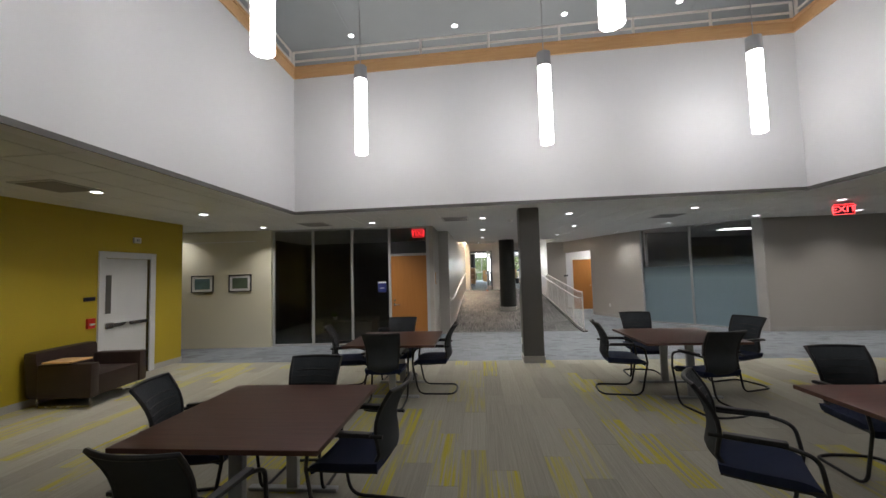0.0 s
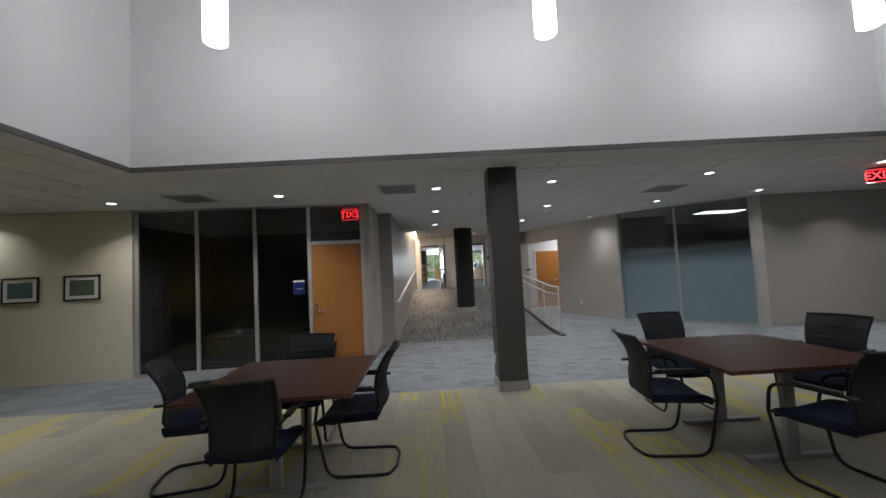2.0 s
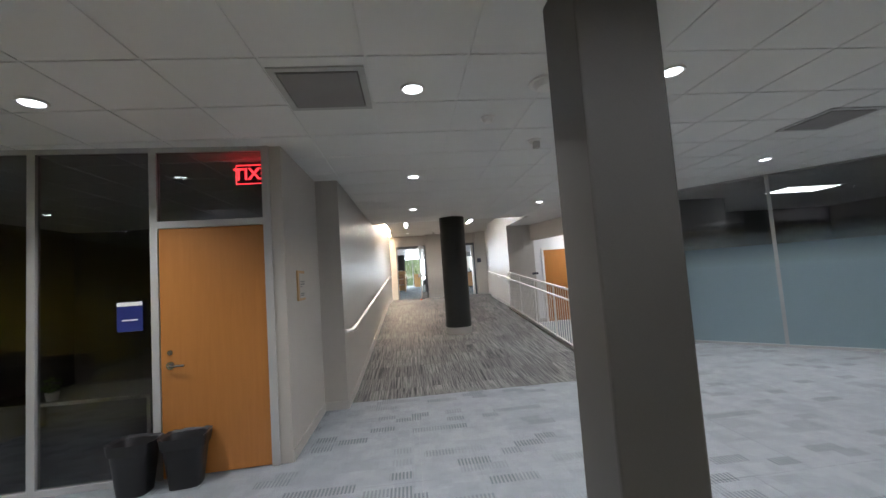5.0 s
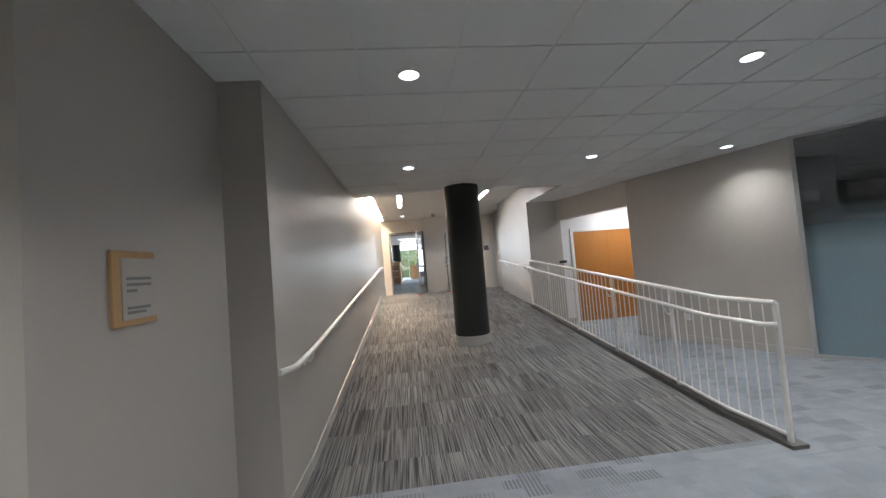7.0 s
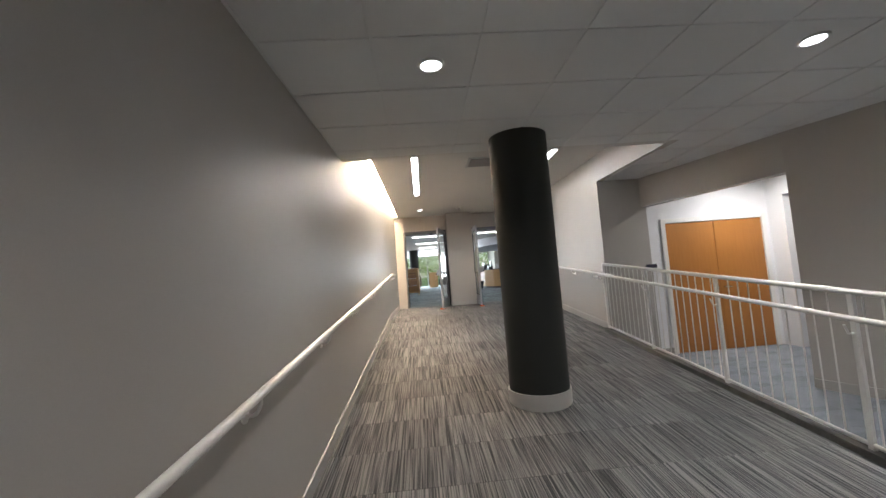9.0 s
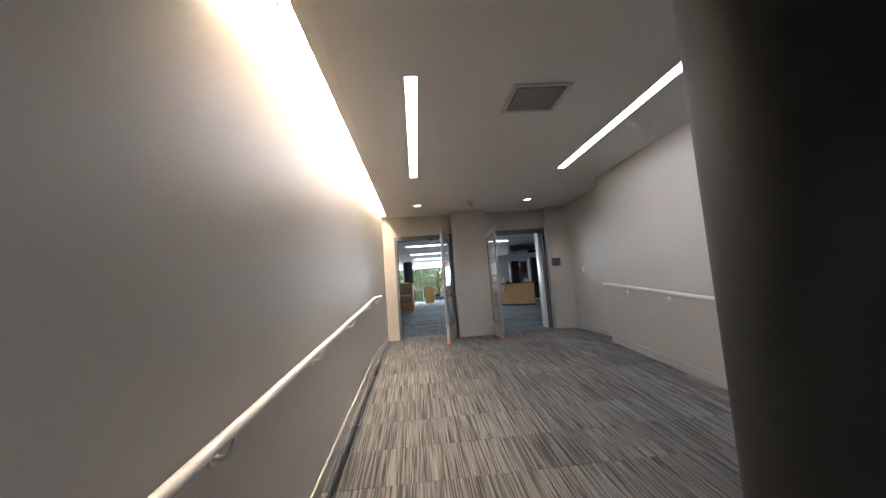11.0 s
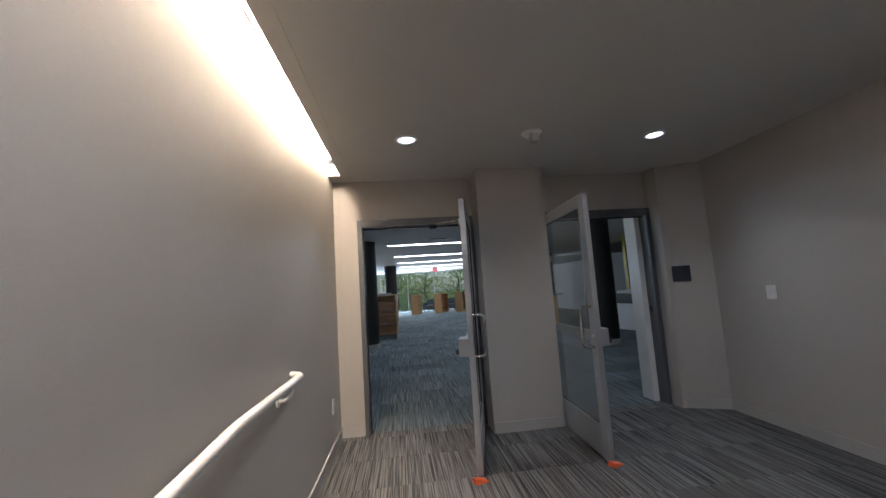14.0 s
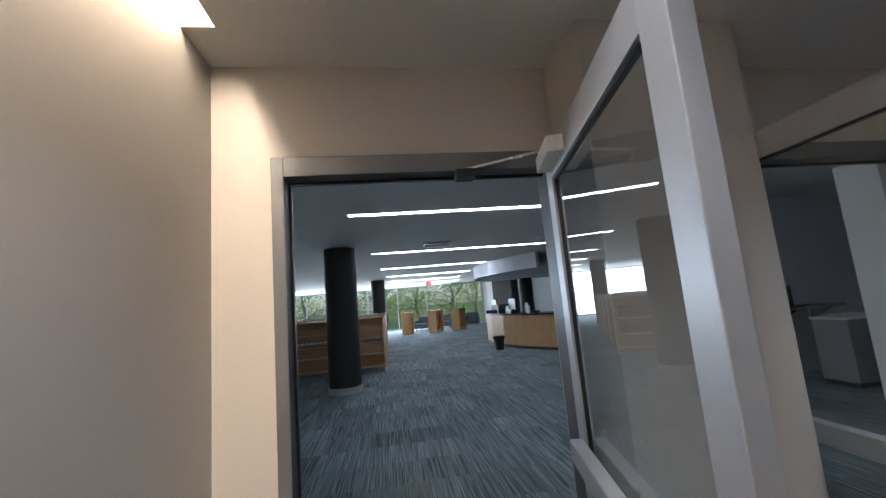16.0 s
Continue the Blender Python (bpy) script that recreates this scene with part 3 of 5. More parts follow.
def well_rail(name, a, b, count):
    a, b = Vector(a), Vector(b)
    t = thing(name, "low white metal guard rail on the maple parapet cap", "railing", Matrix.Translation((a.x, a.y, 5.585)), "guard rails round the well")
    d = b - a
    for h in (0.16, 0.34):
        part("rail_bar", tube([(0, 0, h), (d.x, d.y, h)], 0.021), M_RAIL, t, smooth=True)
    for i in range(count + 1):
        p = d * i / count
        part("post", tube([(p.x, p.y, 0), (p.x, p.y, 0.34)], 0.025), M_RAIL, t, smooth=True)


well_rail("guard_rail", (x0 - 0.05, yw + 0.08), (x1 + 0.05, WELL_RIGHT + 0.08), 7)
well_rail("guard_rail", (x0 - 0.08, yb), (x0 - 0.08, yw + 0.02), 7)
well_rail("guard_rail", (x1 + 0.08, yb), (x1 + 0.08, WELL_RIGHT + 0.02), 7)
UP = 7.6
structure("floor_upper", boxes(((-11, yw + 0.2, 4.9), (14, 14, 5.0)), ((-11, -7, 4.9), (x0 - 0.2, yw + 0.2, 5.0)), ((x1 + 0.2, -7, 4.9), (14, yw + 0.2, 5.0))), M_CONCRETE, "upper storey floor round the well", "floor")
structure("wall_upper", boxes(((-11, 13.8, 5), (14, 14, UP)), ((-11.2, -7, 5), (-11, 14, UP)), ((14, -7, 5), (14.2, 14, UP)), ((-11, -7.2, 5), (14, -7, UP))), M_PALE, "pale walls of the upper storey", "wall")
bm = box((-11, -7, UP), (14, 14, UP + 0.1))
for i in range(11):
    box_bm(bm, (-8 + i * 2.0, -7, UP - 0.012), (-8 + i * 2.0 + 1.985, 14, UP + 0.002))
structure("ceiling_upper", bm, M_COOL, "pale panelled ceiling of the upper storey", "ceiling")
structure("wall_upper_pier", box((2.3, 10.5, 5), (3.2, 13.8, UP)), M_PALE, "blue-grey pier on the upper storey", "wall")
for x in (-0.3, 3.9):
    v = thing("upper_window", "dark low window strip on the upper storey wall", "window", Matrix.Translation((x, 13.78, 6.3)), "upper storey windows", "structure")
    part("window_frame", boxes(((0, -0.03, 0), (2.6, 0, 0.05)), ((0, -0.03, 0.65), (2.6, 0, 0.7)), ((0, -0.03, 0.05), (0.05, 0, 0.65)), ((2.55, -0.03, 0.05), (2.6, 0, 0.65))), M_FRAME, v)
    part("pane", box((0.05, -0.015, 0.05), (2.55, -0.003, 0.65)), M_BLACK, v)

# ---- lamps ----
def pendant(x, y, zb):
    t = thing("pendant_lamp", "glowing white tube pendant with a grey metal cap", "pendant lamp", Matrix.Translation((x, y, zb)), "tube pendants in the well")
    part("diffuser", cyl_bm(cyl((0, 0), 0.088, 0.012, 1.1, 40), (0, 0), 0.07, 0.0, 0.012, 40, 0.088), M_PENDANT, t, smooth=True)
    part("cap", cyl_bm(cyl((0, 0), 0.093, 1.1, 1.3, 40), (0, 0), 0.093, 1.3, 1.32, 40, 0.05), M_ALU, t, "brushed grey metal cap", smooth=True)
    part("cord", tube([(0, 0, 1.31), (0, 0, UP - zb - 0.02)], 0.006, 6), M_ALU, t)
    part("canopy", cyl((0, 0), 0.07, UP - zb - 0.03, UP - zb - 0.012, 24), M_ALU, t)


# the pendant at (4.7, 2.15) is unseen, added to keep the light symmetrical
for x in (-0.7, 1.93, 4.7):
    pendant(x, 4.74, 3.42)
    pendant(x, 2.15, 3.42)

# out of sight, added for brightness: (6.05, 15.3) in the alcove and (-6.3, 8.0)
DOWNLIGHTS = [(-3.95, 3.9), (-3.95, 5.86), (-3.98, 7.87), (-1.4, 7.83), (1.06, 7.77), (2.86, 7.61), (5.29, 7.48), (1.1, 10.12), (3.54, 10.0), (6.0, 10.05),
              (1.12, 12.55), (3.58, 12.45), (5.44, 12.32), (7.76, 7.2), (8.7, 8.1), (9.6, 8.9), (7.6, 9.2), (6.05, 15.3), (11.1, 8.6), (-6.3, 8.0)]


def downlight(x, y, z, power=14.0, colour=(1.0, 0.965, 0.925), spread=112):
    t = thing("downlight", "round recessed ceiling downlight with a bright lens and white ring", "downlight", Matrix.Translation((x, y, z)), "recessed downlights")
    bm = bmesh.new()
    ring = []
    for r, h in ((0.062, 0.0), (0.066, -0.012), (0.08, -0.014), (0.086, -0.004), (0.086, 0.0)):
        ring.append([bm.verts.new((r * math.cos(a), r * math.sin(a), h)) for a in (2 * math.pi * k / 28 for k in range(28))])
    for a, b in zip(ring, ring[1:]):
        for k in range(28):
            bm.faces.new((a[k], a[(k + 1) % 28], b[(k + 1) % 28], b[k]))
    part("trim_ring", bm, M_RAIL, t, smooth=True)
    part("lens", cyl((0, 0), 0.063, -0.008, -0.004, 28), M_DOWN, t, "bluish white glowing lens")
    l = new("downlight_beam", bpy.data.lights.new("downlight_beam", 'AREA'))
    l.data.shape, l.data.size, l.data.energy, l.data.color, l.data.spread = 'DISK', 0.12, power, colour, radians(spread)
    l.parent = t
    l.location = (0, 0, -0.016)


P_DOWN = 17.0
for x, y in DOWNLIGHTS:
    downlight(x, y, Z - 0.008, spread=165 if y > 15 else 118, power=P_DOWN * (2.4 if y > 15 else 0.5 if (5 < x < 5.6 and y > 12) else 0.5 if (0 < x < 1.5 and y > 9) else 0.25 if x < -6 else 0.6 if x < -3 else 0.45 if x > 7 else 1.0))
for x in (1.03, 3.15):
    downlight(x, 20.25, C, P_DOWN * 0.45)
# the four at x -5 and 8 are unseen, added to light this storey
for x, y in ((-2.0, 8.35), (0.56, 8.3), (3.11, 8.2), (5.6, 8.1), (-5, 4), (8, 4), (-5, 0), (8, 0)):
    downlight(x, y, UP - 0.012, K_UPPER)

for x, ya, yc in ((0.975, 15.8, 18.39), (3.085, 15.7, 18.29)):
    t = thing("linear_light", "long narrow recessed linear ceiling light, glowing white", "ceiling light", Matrix.Translation((x, ya, C)), "linear lights over the ramp")
    part("diffuser", box((-0.045, 0, -0.004), (0.045, yc - ya, 0.03)), M_LINEAR, t)
    part("housing", boxes(((-0.055, -0.01, -0.003), (-0.046, yc - ya + 0.01, 0.04)), ((0.046, -0.01, -0.003), (0.055, yc - ya + 0.01, 0.04))), M_RAIL, t)
t = thing("cove_light", "warm glowing light strip hidden in a wall slot", "cove light", along_left() @ Matrix.Translation((0, 14.5, C)))
part("strip", box((0.03, 0, 0.17), (0.1, 6.64, 0.19)), M_COVE, t)
part("channel", boxes(((0.02, 0, 0.19), (0.11, 6.64, 0.2)), ((0.05, 0, 0.2), (0.08, 6.64, 0.419))), M_RAIL, t)


def vent(x, y, z, w, d):
    t = thing("air_vent", "flat square grey ceiling air diffuser", "air vent", Matrix.Translation((x, y, z)), "ceiling air vents")
    part("frame", boxes(((-w / 2, -d / 2, -0.012), (w / 2, -d / 2 + 0.04, 0)), ((-w / 2, d / 2 - 0.04, -0.012), (w / 2, d / 2, 0)), ((-w / 2, -d / 2 + 0.04, -0.012), (-w / 2 + 0.04, d / 2 - 0.04, 0)), ((w / 2 - 0.04, -d / 2 + 0.04, -0.012), (w / 2, d / 2 - 0.04, 0))), M_GRID, t)
    part("backing", box((-w / 2 + 0.04, -d / 2 + 0.04, -0.004), (w / 2 - 0.04, d / 2 - 0.04, -0.001)), M_CHAR, t)
    part("plate", box((-w / 2 + 0.05, -d / 2 + 0.05, -0.018), (w / 2 - 0.05, d / 2 - 0.05, -0.01), 0.004), M_VENT, t, "dark perforated plate")


for x, y in ((-2.7, 7.77), (0.47, 7.76), (5.28, 8.63), (-4.1, 3.55)):
    vent(x, y, Z - 0.007, 0.58, 0.58)
vent(2.05, 16.2, C, 0.5, 0.5)
vent(2.0, 27.8, LC, 0.55, 0.55)


def detector(x, y, z, r=0.07, strobe=False):
    t = thing("smoke_detector", "small white round ceiling smoke detector", "smoke detector", Matrix.Translation((x, y, z)))
    part("base", cyl((0, 0), r, -0.014, 0, 28), M_RAIL, t, smooth=True)
    part("head", cyl((0, 0), r * 0.55, -0.045, -0.014, 28, r * 0.8), M_RAIL, t, smooth=True)
    if strobe:
        part("strobe", box((-0.03, -0.075, -0.1), (0.03, -0.02, -0.03), 0.006), M_BASE, t, "small angled strobe box")


detector(2.0, 7.73, Z - 0.007, 0.12)
detector(1.7, 8.31, Z - 0.007, 0.06)
detector(2.31, 8.92, Z - 0.007, 0.07, True)
detector(2.03, 20.17, C, 0.08, True)

# ---- columns ----
t = thing("square_column", "square charcoal painted column with a white base", "column", Matrix.Translation((1.895, 6.83, 0)), kind="structure")
part("shaft", box((-0.185, -0.175, 0.12), (0.185, 0.165, Z), 0.012), M_CHAR, t)
part("base", box((-0.197, -0.187, 0.002), (0.197, 0.177, 0.12), 0.004), M_BASE, t, "pale vinyl base band")
part("outlet_plate", box((-0.192, 0.03, 0.3), (-0.182, 0.1, 0.42), 0.002), M_PAPER, t, "white outlet plate")


def round_column(x, y, z0, z1, r):
    t = thing("round_column", "round black-green painted column with a pale base ring", "column", Matrix.Translation((x, y, z0)), "round columns", "structure")
    part("shaft", cyl((0, 0), r, 0.0, z1 - z0, 56), M_COLUMN, t, smooth=True)
    part("base_ring", cyl((0, 0), r + 0.012, -0.03, 0.12, 56), M_BASE, t, "pale vinyl base ring", smooth=True)


round_column(2.02, 13.98, ground(13.98), Z, 0.285)
round_column(0.0, 27.75, F, LC, 0.31)
round_column(0.45, 37.6, F, LC, 0.31)
round_column(5.32, 25.5, F, LC, 0.31)
round_column(7.0, 36.6, F, LC, 0.31)
round_column(7.6, 34.4, F, LC, 0.31)

# ---- handrails and ramp guard ----
t = thing("wall_handrail", "long white tubular wall handrail on brackets", "handrail", along_left())
part("rail", tube([(0.012, 10.15, 0.94), (0.075, 10.27, 0.94), (0.075, RAMP0, 0.96), (0.075, RAMP1, F + 0.96), (0.075, 19.69, F + 0.96), (0.012, 19.72, F + 0.96)], 0.021, 12, 0.06), M_RAIL, t, smooth=True)
for i in range(8):
    y = 10.75 + i * 1.25
    h = ground(y) + 0.96
    b = part("bracket", tube([(0.0, y, h - 0.09), (0.05, y, h - 0.09), (0.075, y, h - 0.05), (0.075, y, h - 0.015)], 0.009, 8, 0.02), M_RAIL, t, smooth=True)
    part("plate", cyl_bm(bmesh.new(), (0, 0), 0.032, 0, 0.008, 20, m=Matrix.Translation((0, y, h - 0.09)) @ Matrix.Rotation(radians(90), 4, 'Y')), M_RAIL, b, smooth=True)

t = thing("wall_handrail", "white tubular wall handrail ending in a return", "handrail", Matrix.Translation((3.9, 0, 0)))
part("rail", tube([(-0.012, 18.98, F + 0.9), (-0.08, 18.95, F + 0.9), (-0.08, RAMP1, F + 0.9), (-0.08, 15.9, ground(15.9) + 0.9)], 0.021, 12, 0.05), M_RAIL, t, smooth=True)
for y in (16.6, 17.5, 18.4):
    h = ground(y) + 0.9
    b = part("bracket", tube([(0.0, y, h - 0.09), (-0.05, y, h - 0.09), (-0.08, y, h - 0.05), (-0.08, y, h - 0.015)], 0.009, 8, 0.02), M_RAIL, t, smooth=True)
    part("plate", cyl_bm(bmesh.new(), (0, 0), 0.032, -0.008, 0, 20, m=Matrix.Translation((0, y, h - 0.09)) @ Matrix.Rotation(radians(90), 4, 'Y')), M_RAIL, b, smooth=True)


def ramp_guard():
    t = thing("ramp_guard_rail", "white metal guard rail with thin balusters and a lower handrail", "railing", GUARD)
    y0, y1 = 10.22, 16.22

    def line(h):
        return [(0, y0, h), (0, RAMP0, h), (0, y1, ground(y1) + h)]
    part("top_rail", tube(line(1.06), 0.021, 10), M_RAIL, t, smooth=True)
    part("bottom_rail", tube(line(0.08), 0.015, 10), M_RAIL, t, smooth=True)
    part("handrail", tube([(-0.01, y0, 0.9), (-0.075, y0 + 0.03, 0.9), (-0.075, RAMP0, 0.9), (-0.075, y1, ground(y1) + 0.9)], 0.019, 10, 0.05), M_RAIL, t, smooth=True)
    for i in range(6):
        y = y0 + (y1 - y0) * i / 5
        g = ground(y)
        p = part("post", box((-0.014, y - 0.018, g), (0.014, y + 0.018, g + 1.06), 0.004), M_RAIL, t)
        if 0 < i:
            part("bracket", tube([(0, y, g + 0.79), (-0.05, y, g + 0.79), (-0.075, y, g + 0.85)], 0.008, 6), M_RAIL, p, smooth=True)
    me = None
    n = 54
    for i in range(1, n):
        y = y0 + (y1 - y0) * i / n
        if abs((i / n * 5) - round(i / n * 5)) < 0.04:
            continue
        if me is None:
            me = mesh_of("baluster", tube([(0, 0, 0.1), (0, 0, 1.05)], 0.006, 6), M_RAIL, True)
        b = new("baluster", me)
        b.parent = t
        b.location = (0, y, ground(y))


ramp_guard()
bm = bmesh.new()
prof = [(10.16, 0.0), (10.16, 0.03), (RAMP0, 0.05), (16.27, ground(16.27) + 0.05), (16.27, 0.0)]
for x in (-0.05, 0.08):
    bm.faces.new([bm.verts.new((x, y, z)) for y, z in prof])
bm.verts.ensure_lookup_table()
for i in range(5):
    j = (i + 1) % 5
    bm.faces.new((bm.verts[i], bm.verts[j], bm.verts[5 + j], bm.verts[5 + i]))
structure("trim_ramp_kerb", bm, M_CHAR, "low dark kerb under the ramp guard rail", "kerb").matrix_world = GUARD

# ---- glass front with door ----
def glass_front():
    t = thing("window_1", "dark full-height office glazing in grey metal frames", "glass wall", ASKEW, kind="structure")
    xs = [-4.12, -3.14, -2.17, -1.24]
    y0, y1 = 8.8, 8.86
    for x in xs:
        part("mullion", box((x - 0.03, y0, 0.0), (x + 0.03, y1, Z)), M_FRAME, t)
    part("mullion", box((-0.33, y0 - 0.01, 0.0), (-0.265, y1, Z)), M_FRAME, t)
    for a, b in zip(xs, xs[1:]):
        part("sill_rail", box((a + 0.03, y0, 0.0), (b - 0.03, y1, 0.05)), M_FRAME, t)
        part("head_rail", box((a + 0.03, y0, Z - 0.05), (b - 0.03, y1, Z)), M_FRAME, t)
        part("pane", box((a + 0.03, 8.825, 0.05), (b - 0.03, 8.835, Z - 0.05)), M_GLASS_DARK, t)
    part("transom_rail", box((-1.21, y0, 2.13), (-0.33, y1, 2.19)), M_FRAME, t)
    part("head_rail", box((-1.21, y0, Z - 0.05), (-0.33, y1, Z)), M_FRAME, t)
    part("pane", box((-1.21, 8.825, 2.19), (-0.33, 8.835, Z - 0.05)), M_GLASS_DARK, t)
    d = thing("door_1", "closed flush maple veneer office door with a steel lever", "door", ASKEW, kind="structure")
    part("leaf", box((-1.205, 8.812, 0.008), (-0.335, 8.856, 2.127), 0.003), M_MAPLE, d)
    h = part("handle", tube([(-1.13, 8.81, 0.94), (-1.13, 8.765, 0.94), (-1.0, 8.765, 0.94)], 0.011, 8, 0.02), M_STEEL, d, "satin steel lever", True)
    part("rose", cyl_bm(bmesh.new(), (0, 0), 0.034, 0, 0.01, 24, m=Matrix.Translation((-1.13, 8.802, 0.94)) @ Matrix.Rotation(radians(-90), 4, 'X')), M_STEEL, h, "", True)
    part("lock_cylinder", cyl_bm(bmesh.new(), (0, 0), 0.022, 0, 0.012, 20, m=Matrix.Translation((-1.13, 8.8, 1.05)) @ Matrix.Rotation(radians(-90), 4, 'X')), M_STEEL, d, "", True)


glass_front()


def exit_sign(x, y, z, mirrored=False, rz=0):
    t = thing("exit_sign", "red lit hanging exit sign under the ceiling", "exit sign", pose(x, y, z, 0, 0, rz), "exit signs")
    part("panel", box((-0.15, 0.004, -0.1), (0.15, 0.012, 0.1), 0.002), M_DARKSIGN, t)
    part("border", boxes(((-0.15, -0.001, -0.1), (0.15, 0.003, -0.092)), ((-0.15, -0.001, 0.092), (0.15, 0.003, 0.1)), ((-0.15, -0.001, -0.092), (-0.143, 0.003, 0.092)), ((0.143, -0.001, -0.092), (0.15, 0.003, 0.092))), M_EXIT, t)
    bm = text_bm("EXIT", 0.17, 0.003)
    if mirrored:
        bmesh.ops.scale(bm, vec=(-1, 1, 1), verts=bm.verts)
    part("lettering", bm, M_EXIT, t, "glowing red letters")
    part("mount", box((-0.13, -0.005, 0.1), (0.13, 0.03, 0.14), 0.004), M_ALU, t)


exit_sign(-0.59, 9.25, 2.72, True)
exit_sign(8.05, 7.5, 2.7, rz=-30)
exit_sign(3.0, 40.0, 3.25)
exit_sign(8.2, 40.2, 2.9)

t = thing("wall_sign", "blue and white notice on the office glass", "sign", ASKEW @ Matrix.Translation((-1.43, 8.795, 1.39)))
part("panel", box((-0.1, 0, -0.13), (0.1, 0.005, 0.12), 0.001), M_BLUE, t)
part("header", box((-0.098, -0.003, 0.085), (0.098, 0, 0.118)), M_PAPER, t, "white curved header")
part("lettering", boxes(((-0.06, -0.003, -0.04), (0.06, 0, -0.03))), M_PAPER, t)

t = thing("wall_sign", "wooden wall plaque holding a taupe notice", "sign", Matrix.Translation((-0.16, 9.285, 1.55)))
part("board", box((0, -0.13, -0.155), (0.015, 0.13, 0.15), 0.003), M_OAK, t, "light wood backing")
part("notice", box((0.015, -0.085, -0.13), (0.02, 0.12, 0.12), 0.001), M_GREY, t, "taupe printed notice")
part("lettering", boxes(*[((0.02, -0.06, h), (0.0215, w, h + 0.012)) for h, w in ((0.03, 0.09), (0.005, 0.09), (-0.02, 0.0), (-0.09, 0.08), (-0.108, 0.05))]), M_INK, t)


def bin_(x, y, z, rz=0):
    t = thing("waste_bin", "black tapered plastic waste bin with a liner", "waste bin", pose(x, y, z, 0, 0, rz), "waste bins")
    bm = bmesh.new()
    rings = []
    for r, h in ((0.1, 0.0), (0.14, 0.38), (0.15, 0.39), (0.14, 0.395), (0.13, 0.38), (0.09, 0.03)):
        rings.append([bm.verts.new((1.15 * r * math.copysign(abs(math.cos(a)) ** 0.5, math.cos(a)), 0.85 * r * math.copysign(abs(math.sin(a)) ** 0.5, math.sin(a)), h)) for a in (2 * math.pi * (k + 0.5) / 24 for k in range(24))])
    for a, b in zip(rings, rings[1:]):
        for k in range(24):
            bm.faces.new((a[k], a[(k + 1) % 24], b[(k + 1) % 24], b[k]))
    bm.faces.new(rings[0][::-1]), bm.faces.new(rings[-1])
    part("body", bm, M_BLACK, t, smooth=True)
    bm = bmesh.new()
    ra = [[bm.verts.new(((r + 0.003 * math.sin(k * 5)) * 1.15 * math.copysign(abs(math.cos(a)) ** 0.5, math.cos(a)), (r + 0.003 * math.sin(k * 3)) * 0.85 * math.copysign(abs(math.sin(a)) ** 0.5, math.sin(a)), h + 0.004 * math.sin(k * 2.3))) for k, a in ((k, 2 * math.pi * (k + 0.5) / 36) for k in range(36))] for r, h in ((0.147, 0.32), (0.157, 0.405), (0.13, 0.39))]
    for a, b in zip(ra, ra[1:]):
        for k in range(36):
            bm.faces.new((a[k], a[(k + 1) % 36], b[(k + 1) % 36], b[k]))
    part("liner", bm, M_BLACK, t, "crumpled black bag rim", True)


bin_(-0.95, 8.64, 0, 8)
bin_(-1.32, 8.6, 0, -6)

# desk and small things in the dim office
t = thing("office_desk", "desk behind the office glass, its colour darkened for the unlit room", "desk", Matrix.Translation((-2.9, 10.3, 0)))
part("desktop", box((-0.9, -0.4, 0.42), (0.9, 0.4, 0.46), 0.005), M_DIM_GREY, t)
part("side_panel", box((-0.88, -0.38, 0), (-0.84, 0.38, 0.42)), M_DIM_GREY, t)
part("side_panel", box((0.84, -0.38, 0), (0.88, 0.38, 0.42)), M_DIM_GREY, t)
t = thing("potted_plant", "small round green plant in a white pot", "plant", Matrix.Translation((-3.1, 10.0, 0.46)))
part("pot", cyl((0, 0), 0.05, 0, 0.09, 20, 0.065), M_PAPER, t, "white pot", True)
bm = bmesh.new()
for i in range(90):
    v = Vector((random.gauss(0, 1), random.gauss(0, 1), random.gauss(0, 1))).normalized() * random.uniform(0.06, 0.1)
    q = [v + Vector((random.uniform(-1, 1), random.uniform(-1, 1), random.uniform(-1, 1))) * 0.03 + Vector((0, 0, 0.17)) for _ in range(3)]
    bm.faces.new([bm.verts.new(p) for p in q])
part("foliage", bm, M_LEAF, t, "dense round green foliage")

# ---- frosted glazing on the slanting wall ----
def slant_glass():
    a, b = Vector(P2), Vector(P3)
    d = b - a
    ang = math.degrees(math.atan2(d.y, d.x))
    L = d.length
    t = thing("window_2", "full-height glazing with frosted lower film", "glass wall", pose(a.x, a.y, 0, 0, 0, ang), kind="structure")
    for u in (0.0, L * 0.47, L - 0.06):
        part("mullion", box((u, -0.03, 0), (u + 0.05, 0.05, Z)), M_FRAME, t)
    part("jamb", box((L - 0.01, -0.05, 0), (L + 0.17, 0.12, Z), 0.003), M_BASE, t, "pale wide end jamb")
    for u, v in ((0.05, L * 0.47), (L * 0.47 + 0.05, L - 0.06)):
        part("sill_rail", box((u, -0.02, 0), (v, 0.04, 0.04)), M_FRAME, t)
        part("head_rail", box((u, -0.02, Z - 0.04), (v, 0.04, Z)), M_FRAME, t)
        part("pane", box((u, 0.006, 0.04), (v, 0.014, Z - 0.04)), M_FROST, t)
    # a lit panel in the room behind
    l = thing("ceiling_light", "rectangular lit ceiling panel in the room behind glass", "ceiling light", Matrix.Translation((9.4, 12.6, Z - 0.012)))
    part("frame", box((-0.62, -0.32, -0.004), (0.62, 0.32, 0.004)), M_FRAME, l)
    part("diffuser", box((-0.58, -0.28, -0.012), (0.58, 0.28, -0.005)), M_PANEL, l)


slant_glass()

